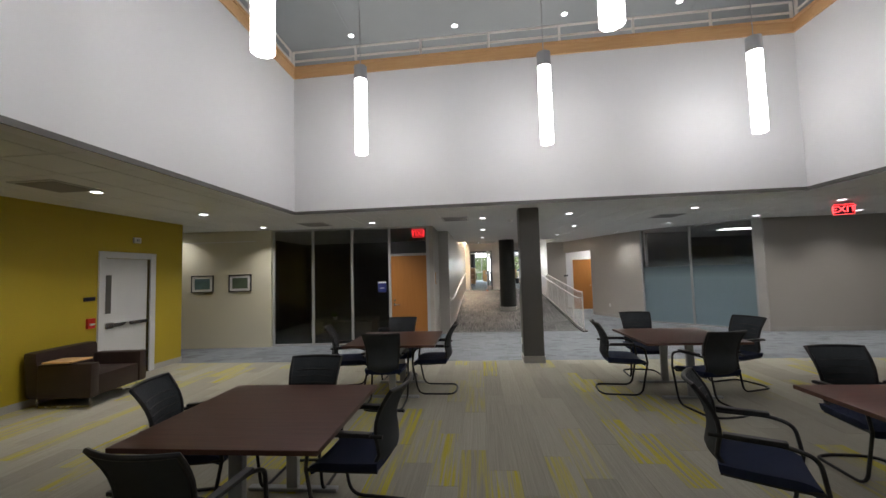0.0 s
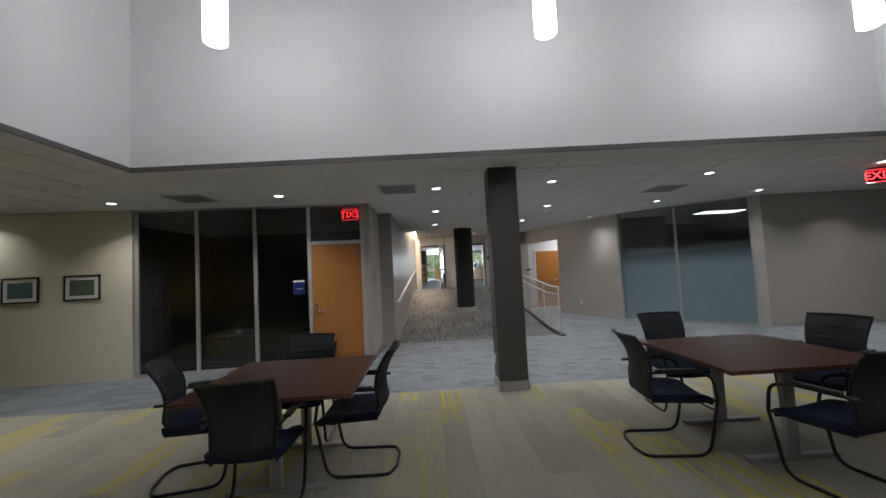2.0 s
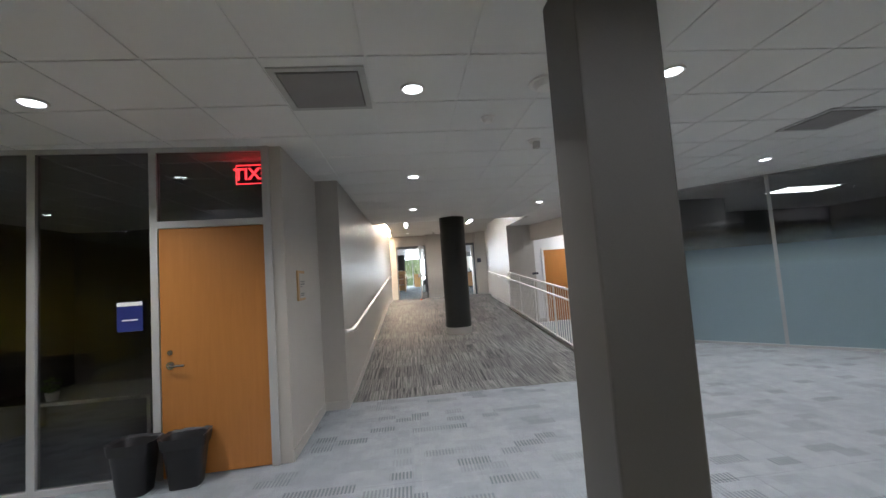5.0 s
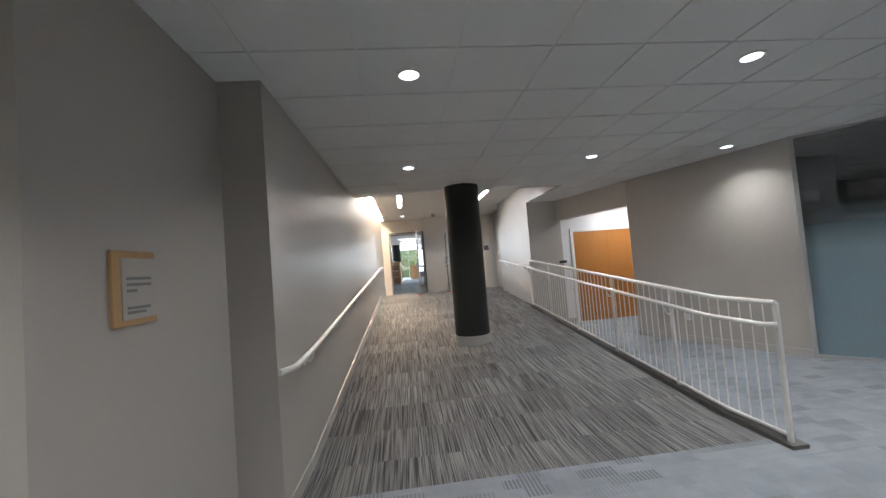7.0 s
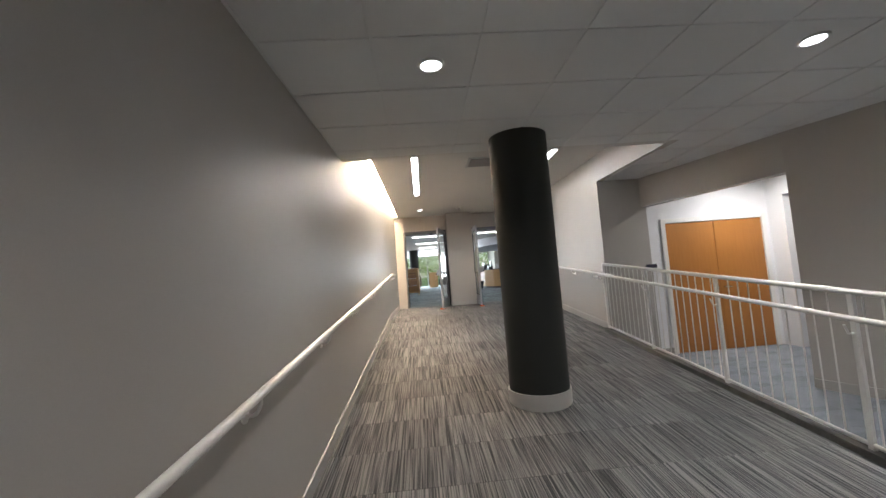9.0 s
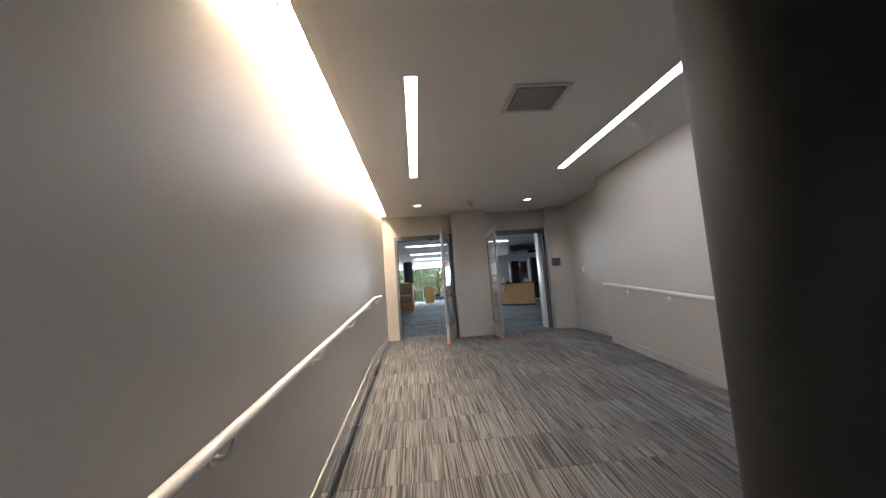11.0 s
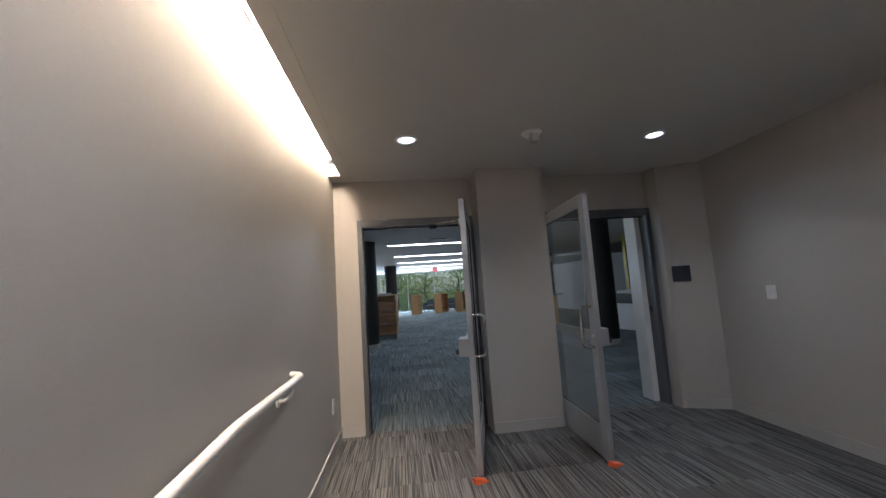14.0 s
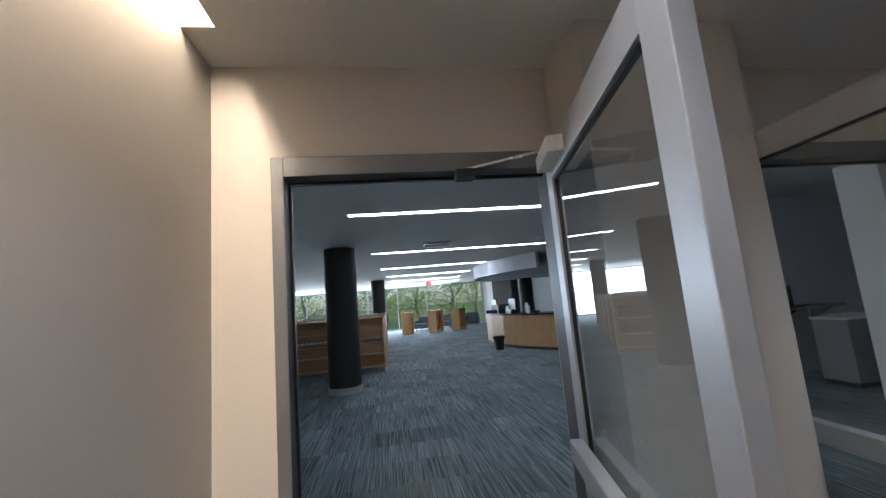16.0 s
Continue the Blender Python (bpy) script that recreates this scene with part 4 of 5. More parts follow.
# ---- alcove with double doors ----
t = thing("door_2", "closed pair of flush maple doors in a white frame", "double door", kind="structure")
for lo, hi in (((4.88, 16.24, 0), (4.95, 16.3, 2.16)), ((6.6, 16.24, 0), (6.67, 16.3, 2.16)), ((4.95, 16.24, 2.09), (6.6, 16.3, 2.16))):
    part("frame", box(lo, hi, 0.004), M_RAIL, t, "white painted frame")
for a, b in ((4.953, 5.772), (5.778, 6.597)):
    part("leaf", box((a, 16.262, 0.01), (b, 16.3, 2.087), 0.002), M_MAPLE, t)
for x in (5.72, 5.83):
    part("handle", tube([(x, 16.26, 1.0), (x, 16.215, 1.0), (x + (0.1 if x > 5.75 else -0.1), 16.215, 1.0)], 0.01, 8, 0.02), M_STEEL, t, "steel lever", True)
t = thing("door_3", "dark door standing open beyond the alcove opening", "door", kind="structure")
part("leaf", box((6.95, 15.0, 0.01), (7.0, 15.86, 1.8), 0.004), M_COLUMN, t)
t = thing("wall_sign", "small dark room sign on the grey wall", "sign", Matrix.Translation((4.66, 16.262, 1.42)))
part("panel", box((-0.09, -0.008, -0.03), (0.09, 0.006, 0.03), 0.002), M_DARKSIGN, t)
t = thing("wall_outlet", "pale wall outlet plate near the floor", "outlet", pose(5.5, 13.46, 0.4, 0, 0, -68))
part("plate", box((-0.035, -0.012, -0.055), (0.035, 0.012, 0.055), 0.002), M_PAPER, t)

# ---- yellow wall fittings ----
t = thing("door_4", "closed white flush door with push bar in a white frame", "door", Matrix.Translation((-5.3, 0, 0)), kind="structure")
for lo, hi in (((-0.05, 5.22, 0), (0.03, 5.33, 2.2)), ((-0.05, 6.23, 0), (0.03, 6.34, 2.2)), ((-0.05, 5.33, 2.09), (0.03, 6.23, 2.2))):
    part("frame", box(lo, hi, 0.004), M_DOORWHITE, t)
d = part("leaf", box((-0.09, 5.335, 0.01), (-0.045, 6.225, 2.085), 0.002), M_DOORWHITE, t)
part("push_bar", boxes(((-0.045, 5.36, 0.92), (0.0, 6.2, 0.98)), ((-0.045, 5.36, 0.9), (0.02, 5.5, 1.0)), bevel=0.006), M_STEEL, d, "grey metal push bar")
part("vision_panel", box((-0.046, 5.4, 1.15), (-0.041, 5.5, 1.8)), M_CHAR, d, "narrow dark glass strip")
t = thing("fire_alarm_pull", "red fire alarm pull station on the yellow wall", "fire alarm", Matrix.Translation((-5.3, 5.1, 1.03)))
part("body", box((0, -0.06, -0.08), (0.045, 0.06, 0.08), 0.006), M_RED, t)
part("handle", box((0.045, -0.04, -0.03), (0.058, 0.04, 0.0), 0.003), M_PAPER, t, "white pull handle")
t = thing("alarm_strobe", "small white alarm strobe on the yellow wall", "alarm", Matrix.Translation((-5.3, 5.92, 2.43)))
part("body", box((0, -0.07, -0.05), (0.04, 0.07, 0.05), 0.006), M_PAPER, t)
part("lens", box((0.04, -0.03, -0.025), (0.055, 0.03, 0.025), 0.005), M_ALU, t)
t = thing("wall_sign", "small dark room sign on the yellow wall", "sign", Matrix.Translation((-5.3, 5.08, 1.42)))
part("panel", box((0, -0.09, -0.03), (0.02, 0.09, 0.03), 0.003), M_DARKSIGN, t)

# ---- framed pictures ----
for x, hue in ((-5.87, (0.05, 0.085, 0.09)), (-4.93, (0.06, 0.08, 0.055)), (-6.8, (0.08, 0.07, 0.06))):
    t = thing("framed_picture", "black framed landscape photograph with a white mat", "picture", ASKEW @ Matrix.Translation((x, 8.748, 1.57)), "pictures on the cream wall")
    w, h = 0.28, 0.21
    part("frame", boxes(((-w, -0.025, -h), (w, 0, -h + 0.025)), ((-w, -0.025, h - 0.025), (w, 0, h)), ((-w, -0.025, -h + 0.025), (-w + 0.025, 0, h - 0.025)), ((w - 0.025, -0.025, -h + 0.025), (w, 0, h - 0.025))), M_BLACK, t)
    part("mat", box((-w + 0.025, -0.014, -h + 0.025), (w - 0.025, -0.004, h - 0.025)), M_PAPER, t, "white mat board")
    mm = surface("photo_print", hue, tuple(2.4 * c for c in hue), 0.3, 7, 40, 0)
    part("print", box((-w + 0.09, -0.017, -h + 0.08), (w - 0.09, -0.0145, h - 0.08)), mm, t, "dim landscape print")
t = thing("picture_rail", "thin white picture hanging track high on the cream wall", "picture rail", ASKEW @ Matrix.Translation((-6.9, 8.748, 2.59)))
part("track", box((0, -0.012, -0.012), (2.35, 0, 0.012)), M_RAIL, t)

# ---- lobby furniture ----
def make_chair():
    t = thing("meeting_chair", "black cantilever armchair with charcoal mesh back and navy seat", "chair", group="chairs round the lobby tables")
    # seat: a cushion with a waterfall front
    bm = bmesh.new()
    n, rows = 10, []
    for j in range(n + 1):
        v = j / n
        y = -0.23 + 0.47 * v
        drop = -0.035 * max(0, (v - 0.75) / 0.25) ** 2 + 0.012 * (1 - v)
        wd = 0.235 + 0.015 * math.sin(v * math.pi)
        rows.append([bm.verts.new((wd * (2 * i / n - 1), y, 0.465 + drop - 0.015 * (1 - (2 * i / n - 1) ** 2) + 0.01)) for i in range(n + 1)])
    low = []
    for r in rows:
        low.append([bm.verts.new((v.co.x * 0.95, v.co.y * 0.97, v.co.z - 0.055)) for v in r])
    for g, flip in ((rows, False), (low, True)):
        for a, b in zip(g, g[1:]):
            for i in range(n):
                f = (a[i], a[i + 1], b[i + 1], b[i])
                bm.faces.new(f[::-1] if flip else f)
    rim = [r[0] for r in rows] + rows[-1][1:] + [r[-1] for r in rows[-2::-1]] + rows[0][-2:0:-1]
    rim2 = [r[0] for r in low] + low[-1][1:] + [r[-1] for r in low[-2::-1]] + low[0][-2:0:-1]
    for i in range(len(rim)):
        j = (i + 1) % len(rim)
        bm.faces.new((rim[i], rim[j], rim2[j], rim2[i]))
    part("seat", bm, M_NAVY, t, "navy upholstered seat", True)

    def back_at(u, v, off=0.0):
        """u across -1..1, v up 0..1."""
        w = 0.185 + 0.045 * v ** 1.3
        y = -0.19 - 0.085 * (1 - (1 - min(v / 0.24, 1)) ** 2) + 0.035 * math.sin(min(max((v - 0.24) / 0.76, 0), 1) * math.pi) - 0.1 * max(v - 0.3, 0) ** 1.7 / 0.545 + 0.05 * u * u - off
        return (w * u, y, 0.42 + 0.52 * v)
    bm = bmesh.new()
    n, m = 10, 14
    g = [[[bm.verts.new(back_at(2 * i / n - 1, j / m, o)) for i in range(n + 1)] for j in range(m + 1)] for o in (0.0, 0.012)]
    for k, flip in ((0, True), (1, False)):
        for a, b in zip(g[k], g[k][1:]):
            for i in range(n):
                f = (a[i], a[i + 1], b[i + 1], b[i])
                bm.faces.new(f[::-1] if flip else f)
    rims = [[q[0] for q in s] + s[-1][1:] + [q[-1] for q in s[-2::-1]] + s[0][-2:0:-1] for s in g]
    for i in range(len(rims[0])):
        j = (i + 1) % len(rims[0])
        bm.faces.new((rims[0][i], rims[0][j], rims[1][j], rims[1][i]))
    bk = part("backrest", bm, M_MESH, t, "charcoal mesh backrest", True)
    edge = [back_at(-1, j / 10, 0.006) for j in range(11)] + [back_at(-1 + i / 4, 1, 0.006) for i in range(1, 8)] + [back_at(1, 1 - j / 10, 0.006) for j in range(11)]
    part("back_frame", tube(edge, 0.014, 8), M_BLACK, t, smooth=True)
    for v in (0.5, 0.6, 0.7, 0.8):
        part("rib", tube([back_at(-0.8 + 0.2 * i, v, -0.004) for i in range(9)], 0.004, 6), M_BLACK, bk, smooth=True)
    for s in (-1, 1):
        part("arm", tube([(s * 0.235, -0.27, 0.655), (s * 0.262, 0.1, 0.66), (s * 0.262, 0.225, 0.62), (s * 0.25, 0.255, 0.43)], 0.0125, 8, 0.09), M_TUBE, t, smooth=True)
        part("arm_pad", box((s * 0.26 - 0.024, -0.2, 0.665), (s * 0.26 + 0.024, 0.1, 0.688), 0.009), M_BLACK, t, smooth=True)
        part("side_leg", tube([(s * 0.25, 0.255, 0.44), (s * 0.248, 0.17, 0.013), (s * 0.24, -0.3, 0.013), (s * 0.1, -0.34, 0.013)], 0.0125, 8, 0.1), M_TUBE, t, smooth=True)
        part("seat_rail", tube([(s * 0.25, 0.255, 0.43), (s * 0.2, 0.1, 0.405), (s * 0.2, -0.22, 0.42)], 0.011, 8, 0.05), M_TUBE, t, smooth=True)
    part("rear_bar", tube([(-0.1, -0.34, 0.013), (0.1, -0.34, 0.013)], 0.0125, 8), M_TUBE, t, smooth=True)
    return t


def make_table():
    t = thing("meeting_table", "square walnut laminate table on grey metal legs", "table", group="lobby tables")
    part("tabletop", box((-0.62, -0.62, 0.715), (0.62, 0.62, 0.745), 0.004), M_WALNUT, t)
    part("apron", box((-0.5, -0.3, 0.675), (0.5, 0.3, 0.7145)), M_TUBE, t, "dark underframe")
    for s in (-1, 1):
        l = part("leg", box((-0.045, s * 0.36 - 0.025, 0.03), (0.045, s * 0.36 + 0.025, 0.7149), 0.006), M_ALU, t, "grey metal post")
        part("foot", box((-0.36, s * 0.36 - 0.03, 0.0), (0.36, s * 0.36 + 0.03, 0.03), 0.01), M_ALU, l)
    return t


chair, table = make_chair(), make_table()
CHAIRS = [  # x, y, turn; a turn of 0 faces the far end
    (-0.59, 1.3, -4), (-1.2, 2.16, -76), (-0.59, 2.55, 180), (0.03, 2.1, 84),
    (-0.33, 4.48, 2), (-0.98, 5.02, -76), (-0.38, 5.59, 180), (0.22, 5.06, 88),
    (2.86, 5.01, -96), (3.58, 4.3, 12), (3.45, 5.76, 176), (4.41, 5.16, 110),
    (2.62, 2.02, -116), (3.99, 2.77, 178),
]
for i, (x, y, r) in enumerate(CHAIRS):
    if i:
        copy_thing(chair, pose(x, y, 0.0, 0, 0, r))
chair.matrix_world = pose(*CHAIRS[0][:2], 0.0, 0, 0, CHAIRS[0][2])
TABLES = [(-0.6, 2.06, 0), (-0.3, 5.06, 0), (3.58, 5.02, 0), (3.92, 2.02, 0)]
for x, y, r in TABLES[1:]:
    copy_thing(table, pose(x, y, 0, 0, 0, r))
table.matrix_world = pose(*TABLES[0][:2], 0, 0, 0, 0)


def lounge(x, y, rz):
    t = thing("lounge_chair", "dark brown vinyl lounge chair with a wooden arm tablet", "armchair", pose(x, y, 0, 0, 0, rz))
    # faces +y in its own frame
    part("seat", box((-0.36, -0.28, 0.14), (0.36, 0.42, 0.42), 0.03), M_LEATHER, t, smooth=True)
    bm = box((-0.48, -0.45, 0.14), (0.48, -0.26, 0.76), 0.05)
    for v in bm.verts:
        if v.co.z > 0.45:
            v.co.y -= 0.05
    part("backrest", bm, M_LEATHER, t, smooth=True)
    for s in (-1, 1):
        part("arm", box((s * 0.43 - 0.07, -0.28, 0.14), (s * 0.43 + 0.07, 0.44, 0.6), 0.03), M_LEATHER, t, smooth=True)
        part("leg_frame", tube([(s * 0.4, 0.36, 0.15), (s * 0.4, 0.36, 0.012), (s * 0.4, -0.36, 0.012), (s * 0.4, -0.36, 0.15)], 0.012, 8, 0.03), M_STEEL, t, "bright steel sled leg", True)
    part("tablet", box((0.2, -0.2, 0.61), (0.52, 0.2, 0.635), 0.008), M_MAPLE_X, t, "pale maple tablet arm")


lounge(-4.78, 4.66, -84)

# ---- tall glazed doors ----
def tall_door(name, x0, x1, label):
    t = thing(name, label, "door", Matrix.Translation((0, 0, F)), kind="structure")
    for lo, hi in (((x0, 21.36, 0), (x0 + 0.05, 21.5, 2.183)), ((x1 - 0.05, 21.36, 0), (x1, 21.5, 2.183)), ((x0 + 0.05, 21.36, 2.1), (x1 - 0.05, 21.5, 2.183))):
        part("frame", box(lo, hi, 0.003), M_DKFRAME, t, "grey metal frame")
    part("gasket", boxes(((x0 + 0.05, 21.44, 0), (x0 + 0.06, 21.46, 2.1)), ((x0 + 0.06, 21.44, 2.088), (x1 - 0.05, 21.46, 2.1))), M_BLACK, t, "black seal")
    return t


def leaf(name, hx, hy, rz, width, handle_side, label):
    """A glazed leaf, hinged at its origin and reaching along its own x."""
    t = thing(name, label, "door", pose(hx, hy, F, 0, 0, rz), kind="structure")
    H, b = 2.12, 0.022
    for n, lo, hi in (("stile", (0, -b, 0.01), (0.1, b, H)), ("stile", (width - 0.1, -b, 0.01), (width, b, H)), ("top_rail", (0.1, -b, H - 0.11), (width - 0.1, b, H)), ("bottom_rail", (0.1, -b, 0.01), (width - 0.1, b, 0.26))):
        part(n, box(lo, hi, 0.003), M_ALU, t)
    part("pane", box((0.1, -0.005, 0.26), (width - 0.1, 0.005, H - 0.11)), M_GLASS, t, "clear glass pane").visible_shadow = False
    part("glazing_bead", boxes(((0.1, -0.012, 0.26), (0.108, 0.012, H - 0.11)), ((width - 0.108, -0.012, 0.26), (width - 0.1, 0.012, H - 0.11)), ((0.108, -0.012, H - 0.118), (width - 0.108, 0.012, H - 0.11)), ((0.108, -0.012, 0.26), (width - 0.108, 0.012, 0.268))), M_BLACK, t, "black glazing bead")
    s = handle_side
    part("pull_handle", tube([(width - 0.05, s * b, 1.19), (width - 0.05, s * (b + 0.09), 1.19), (width - 0.05, s * (b + 0.09), 0.87), (width - 0.05, s * b, 0.87)], 0.014, 10, 0.04), M_STEEL, t, "bent steel pull handle", True)
    bar = part("push_bar", boxes(((0.06, -s * b, 0.9), (width - 0.08, -s * (b + 0.05), 0.98)), ((width - 0.2, -s * b, 0.87), (width - 0.04, -s * (b + 0.08), 1.01)), bevel=0.006), M_ALU, t, "aluminium push bar")
    part("latch", box((width - 0.11, -s * (b + 0.08), 0.89), (width - 0.06, -s * (b + 0.11), 0.93), 0.006), M_BLACK, bar)
    part("closer", box((0.12, -s * b, H - 0.09), (0.36, -s * (b + 0.06), H - 0.03), 0.004), M_RAIL, t, "pale door closer box")
    part("lock", cyl_bm(bmesh.new(), (0, 0), 0.018, 0, 0.012, 18, m=Matrix.Translation((width - 0.05, s * b, 0.96)) @ Matrix.Rotation(radians(-90 * s), 4, 'X')), M_STEEL, t, smooth=True)


tall_door("door_5", 0.5, 1.74, "tall grey metal door frame")
d = tall_door("door_6", 2.45, 3.8, "tall grey metal door frame beside the pier")
part("jamb_lining", box((3.69, 21.505, 0), (3.752, 21.72, 2.15), 0.003), M_RAIL, d, "white painted jamb lining")
part("strike", box((3.744, 21.44, 1.0), (3.752, 21.49, 1.06), 0.002), M_BLACK, d)
leaf("door_leaf", 1.68, 21.33, -103, 1.08, 1, "open glazed aluminium door leaf with a pull handle")
leaf("door_leaf", 2.49, 21.33, -92, 1.1, -1, "open glazed aluminium door leaf standing against the pier")
t = thing("closer_arm", "thin metal closer arm on the door head", "door closer", Matrix.Translation((0, 0, F)))
part("arm", tube([(1.3, 21.35, 2.1), (1.62, 21.2, 2.12)], 0.008, 6), M_STEEL, t)
part("shoe", box((1.26, 21.33, 2.06), (1.34, 21.4, 2.1), 0.003), M_BLACK, t)
for x in (1.42, 2.46):
    t = thing("door_stop", "small orange rubber door wedge on the carpet", "door wedge", pose(x, 20.2, F + 0.002, 0, 0, 20), "door wedges")
    bm = box((-0.05, -0.03, 0), (0.05, 0.03, 0.035))
    for v in bm.verts:
        if v.co.x > 0 and v.co.z > 0.01:
            v.co.z = 0.008
    part("wedge", bm, M_ORANGE, t)
# small wall fittings round the landing
t = thing("wall_sign", "dark blue room sign with a curved top on the grey wall", "sign", pose(3.935, 21.155, 2.09, 0, 0, -26))
part("panel", box((-0.085, -0.012, -0.1), (0.085, 0.008, 0.07), 0.002), M_DARKSIGN, t)
part("header", box((-0.085, -0.008, 0.072), (0.085, 0.008, 0.1), 0.002), M_FRAME, t, "grey curved header")
t = thing("light_switch", "white wall switch plate on the grey wall", "switch", pose(4.195, 20.4, 1.86, 0, 0, 88))
part("plate", box((-0.038, -0.006, -0.06), (0.038, 0.02, 0.06), 0.002), M_PAPER, t)
part("rocker", box((-0.014, 0.018, -0.03), (0.014, 0.026, 0.03), 0.002), M_PAPER, t)
t = thing("wall_outlet", "white outlet plate low on the grey wall", "outlet", Matrix.Translation((left(21.0), 21.0, F + 0.42)))
part("plate", box((0, -0.038, -0.06), (0.01, 0.038, 0.06), 0.002), M_PAPER, t)

# ---- library ----
structure("ceiling_library", boxes(((-16, 21.62, LC), (18, 46, LC + 0.1)), *[((-0.5 + i * 4.8, 21.7, LC - 0.004), (-0.5 + i * 4.8 + 0.02, 45.9, LC + 0.01)) for i in range(-2, 4)]), M_GYP, "pale plaster library ceiling with thin joints", "ceiling")
structure("wall_library", boxes(((-16.2, 21.4, F - 0.3), (-16, 46, LC)), ((18, 21.4, F - 0.3), (18.2, 46, LC)), ((-16, 21.4, F - 0.3), (-0.06, 21.62, LC)), ((4.6, 21.4, F - 0.3), (18, 21.62, LC)), ((7.3, 45.8, F - 0.3), (18, 46, LC))), M_PALE, "pale library walls", "wall")
structure("wall_library_pier", box((7.2, 43.0, F), (8.4, 46, LC)), M_GREY, "warm grey end pier beside the library window", "wall")
structure("wall_service", box((9.4, 29.0, F), (9.6, 42.0, LC)), M_DIM_GREY, "grey wall behind the service desk, dimness put into its colour", "wall")
for i, (y, xa, xb) in enumerate(((24.87, 0.48, 4.3), (28.7, 0.62, 4.8), (32.4, 0.75, 4.2), (35.75, 0.88, 4.3), (39.1, 1.0, 4.6), (42.2, 1.0, 5.0))):
    t = thing("linear_light", "long thin glowing linear light across the library ceiling", "ceiling light", Matrix.Translation((xa, y, LC)), "linear lights of the library")
    part("diffuser", box((0, -0.04, -0.01), (xb - xa, 0.04, 0.0)), M_LIBLIGHT, t)
    part("housing", boxes(((-0.01, -0.05, -0.006), (xb - xa + 0.01, -0.041, 0)), ((-0.01, 0.041, -0.006), (xb - xa + 0.01, 0.05, 0))), M_RAIL, t)


def library_window():
    t = thing("window_3", "wide full-height library window onto trees", "window", Matrix.Translation((0, 45.9, F)), kind="structure")
    xs = [-16 + i * 1.94 for i in range(13)]
    for x in xs:
        part("mullion", box((x - 0.03, -0.05, 0), (x + 0.03, 0.05, LC - F)), M_FRAME, t)
    for a, b in zip(xs, xs[1:]):
        part("pane", box((a + 0.03, -0.004, 0.06), (b - 0.03, 0.004, LC - F - 0.06)), M_GLASS, t).visible_shadow = False
    for h in (0.0, LC - F - 0.06):
        part("rail", box((-16, -0.04, h), (7.3, 0.04, h + 0.06)), M_FRAME, t)


library_window()
l = new("window_daylight", bpy.data.lights.new("window_daylight", 'AREA'))
l.data.shape, l.data.size, l.data.size_y, l.data.energy, l.data.color = 'RECTANGLE', 20, 2.6, 2900, (0.86, 0.95, 1.0)
l.matrix_world = look((-5.6, 45.7, F + 1.4), (-5.6, 20, F + 1.0))


def shelf_unit(x, y, length, depth, height, rz, label):
    t = thing("bookshelf", label, "bookshelf", pose(x, y, F, 0, 0, rz), "low library shelves")
    for s in (0, length - 0.03):
        part("end_panel", box((s, -depth / 2, 0.0), (s + 0.03, depth / 2, height), 0.004), M_OAK, t)
    part("top", box((-0.02, -depth / 2 - 0.02, height), (length + 0.02, depth / 2 + 0.02, height + 0.03), 0.004), M_OAK, t)
    n = 4
    for i in range(n):
        h = 0.12 + i * (height - 0.12) / n
        part("shelf", box((0.03, -depth / 2 + 0.01, h), (length - 0.03, depth / 2 - 0.01, h + 0.02)), M_OAK, t)
    part("back_panel", box((0.03, -0.01, 0.12), (length - 0.03, 0.01, height)), M_OAK, t)
    return t


# rows of low shelves along the aisle, ends towards the doorway
for i in range(6):
    y = 29.95 + i * 1.6
    t = shelf_unit(-3.5, y, 4.25, 0.5, 1.3, 0, "low light oak library shelving with sloped display boards")
    for h in (0.5, 0.86):
        for k in range(4):
            a, b = 0.05 + k * 1.04, 0.05 + k * 1.04 + 1.0
            bm = box((a, -0.262, h), (b, -0.25, h + 0.27), 0.003)
            for v in bm.verts:
                v.co.y += 0.06 * (v.co.z - h) / 0.27
            part("display_board", bm, M_SHELF, t, "dark brown sloped display board")
            for m_ in range(9):
                part("label_holder", box((a + 0.03 + m_ * 0.108, -0.268, h - 0.045), (a + 0.1 + m_ * 0.108, -0.262, h - 0.015)), M_PAPER, t)
for x, y, w in ((-0.2, 29.95, 0.3), (0.3, 31.55, 0.25), (-0.9, 31.55, 0.22), (-1.6, 33.15, 0.3), (-0.1, 33.15, 0.28)):
    single("paper_stack", box((-w, -0.16, 0), (w, 0.16, 0.07), 0.012), M_PAPER, "loose white paper stack on the low shelf top", "papers", pose(x, y, F + 1.33, 0, 0, 12), "papers on shelf tops")
for i, (x, y) in enumerate(((1.75, 40.9), (3.12, 40.8), (4.4, 40.8))):
    shelf_unit(x, y, 0.95, 0.5, 1.15, 58 if i else 78, "small oak end shelf unit by the window")
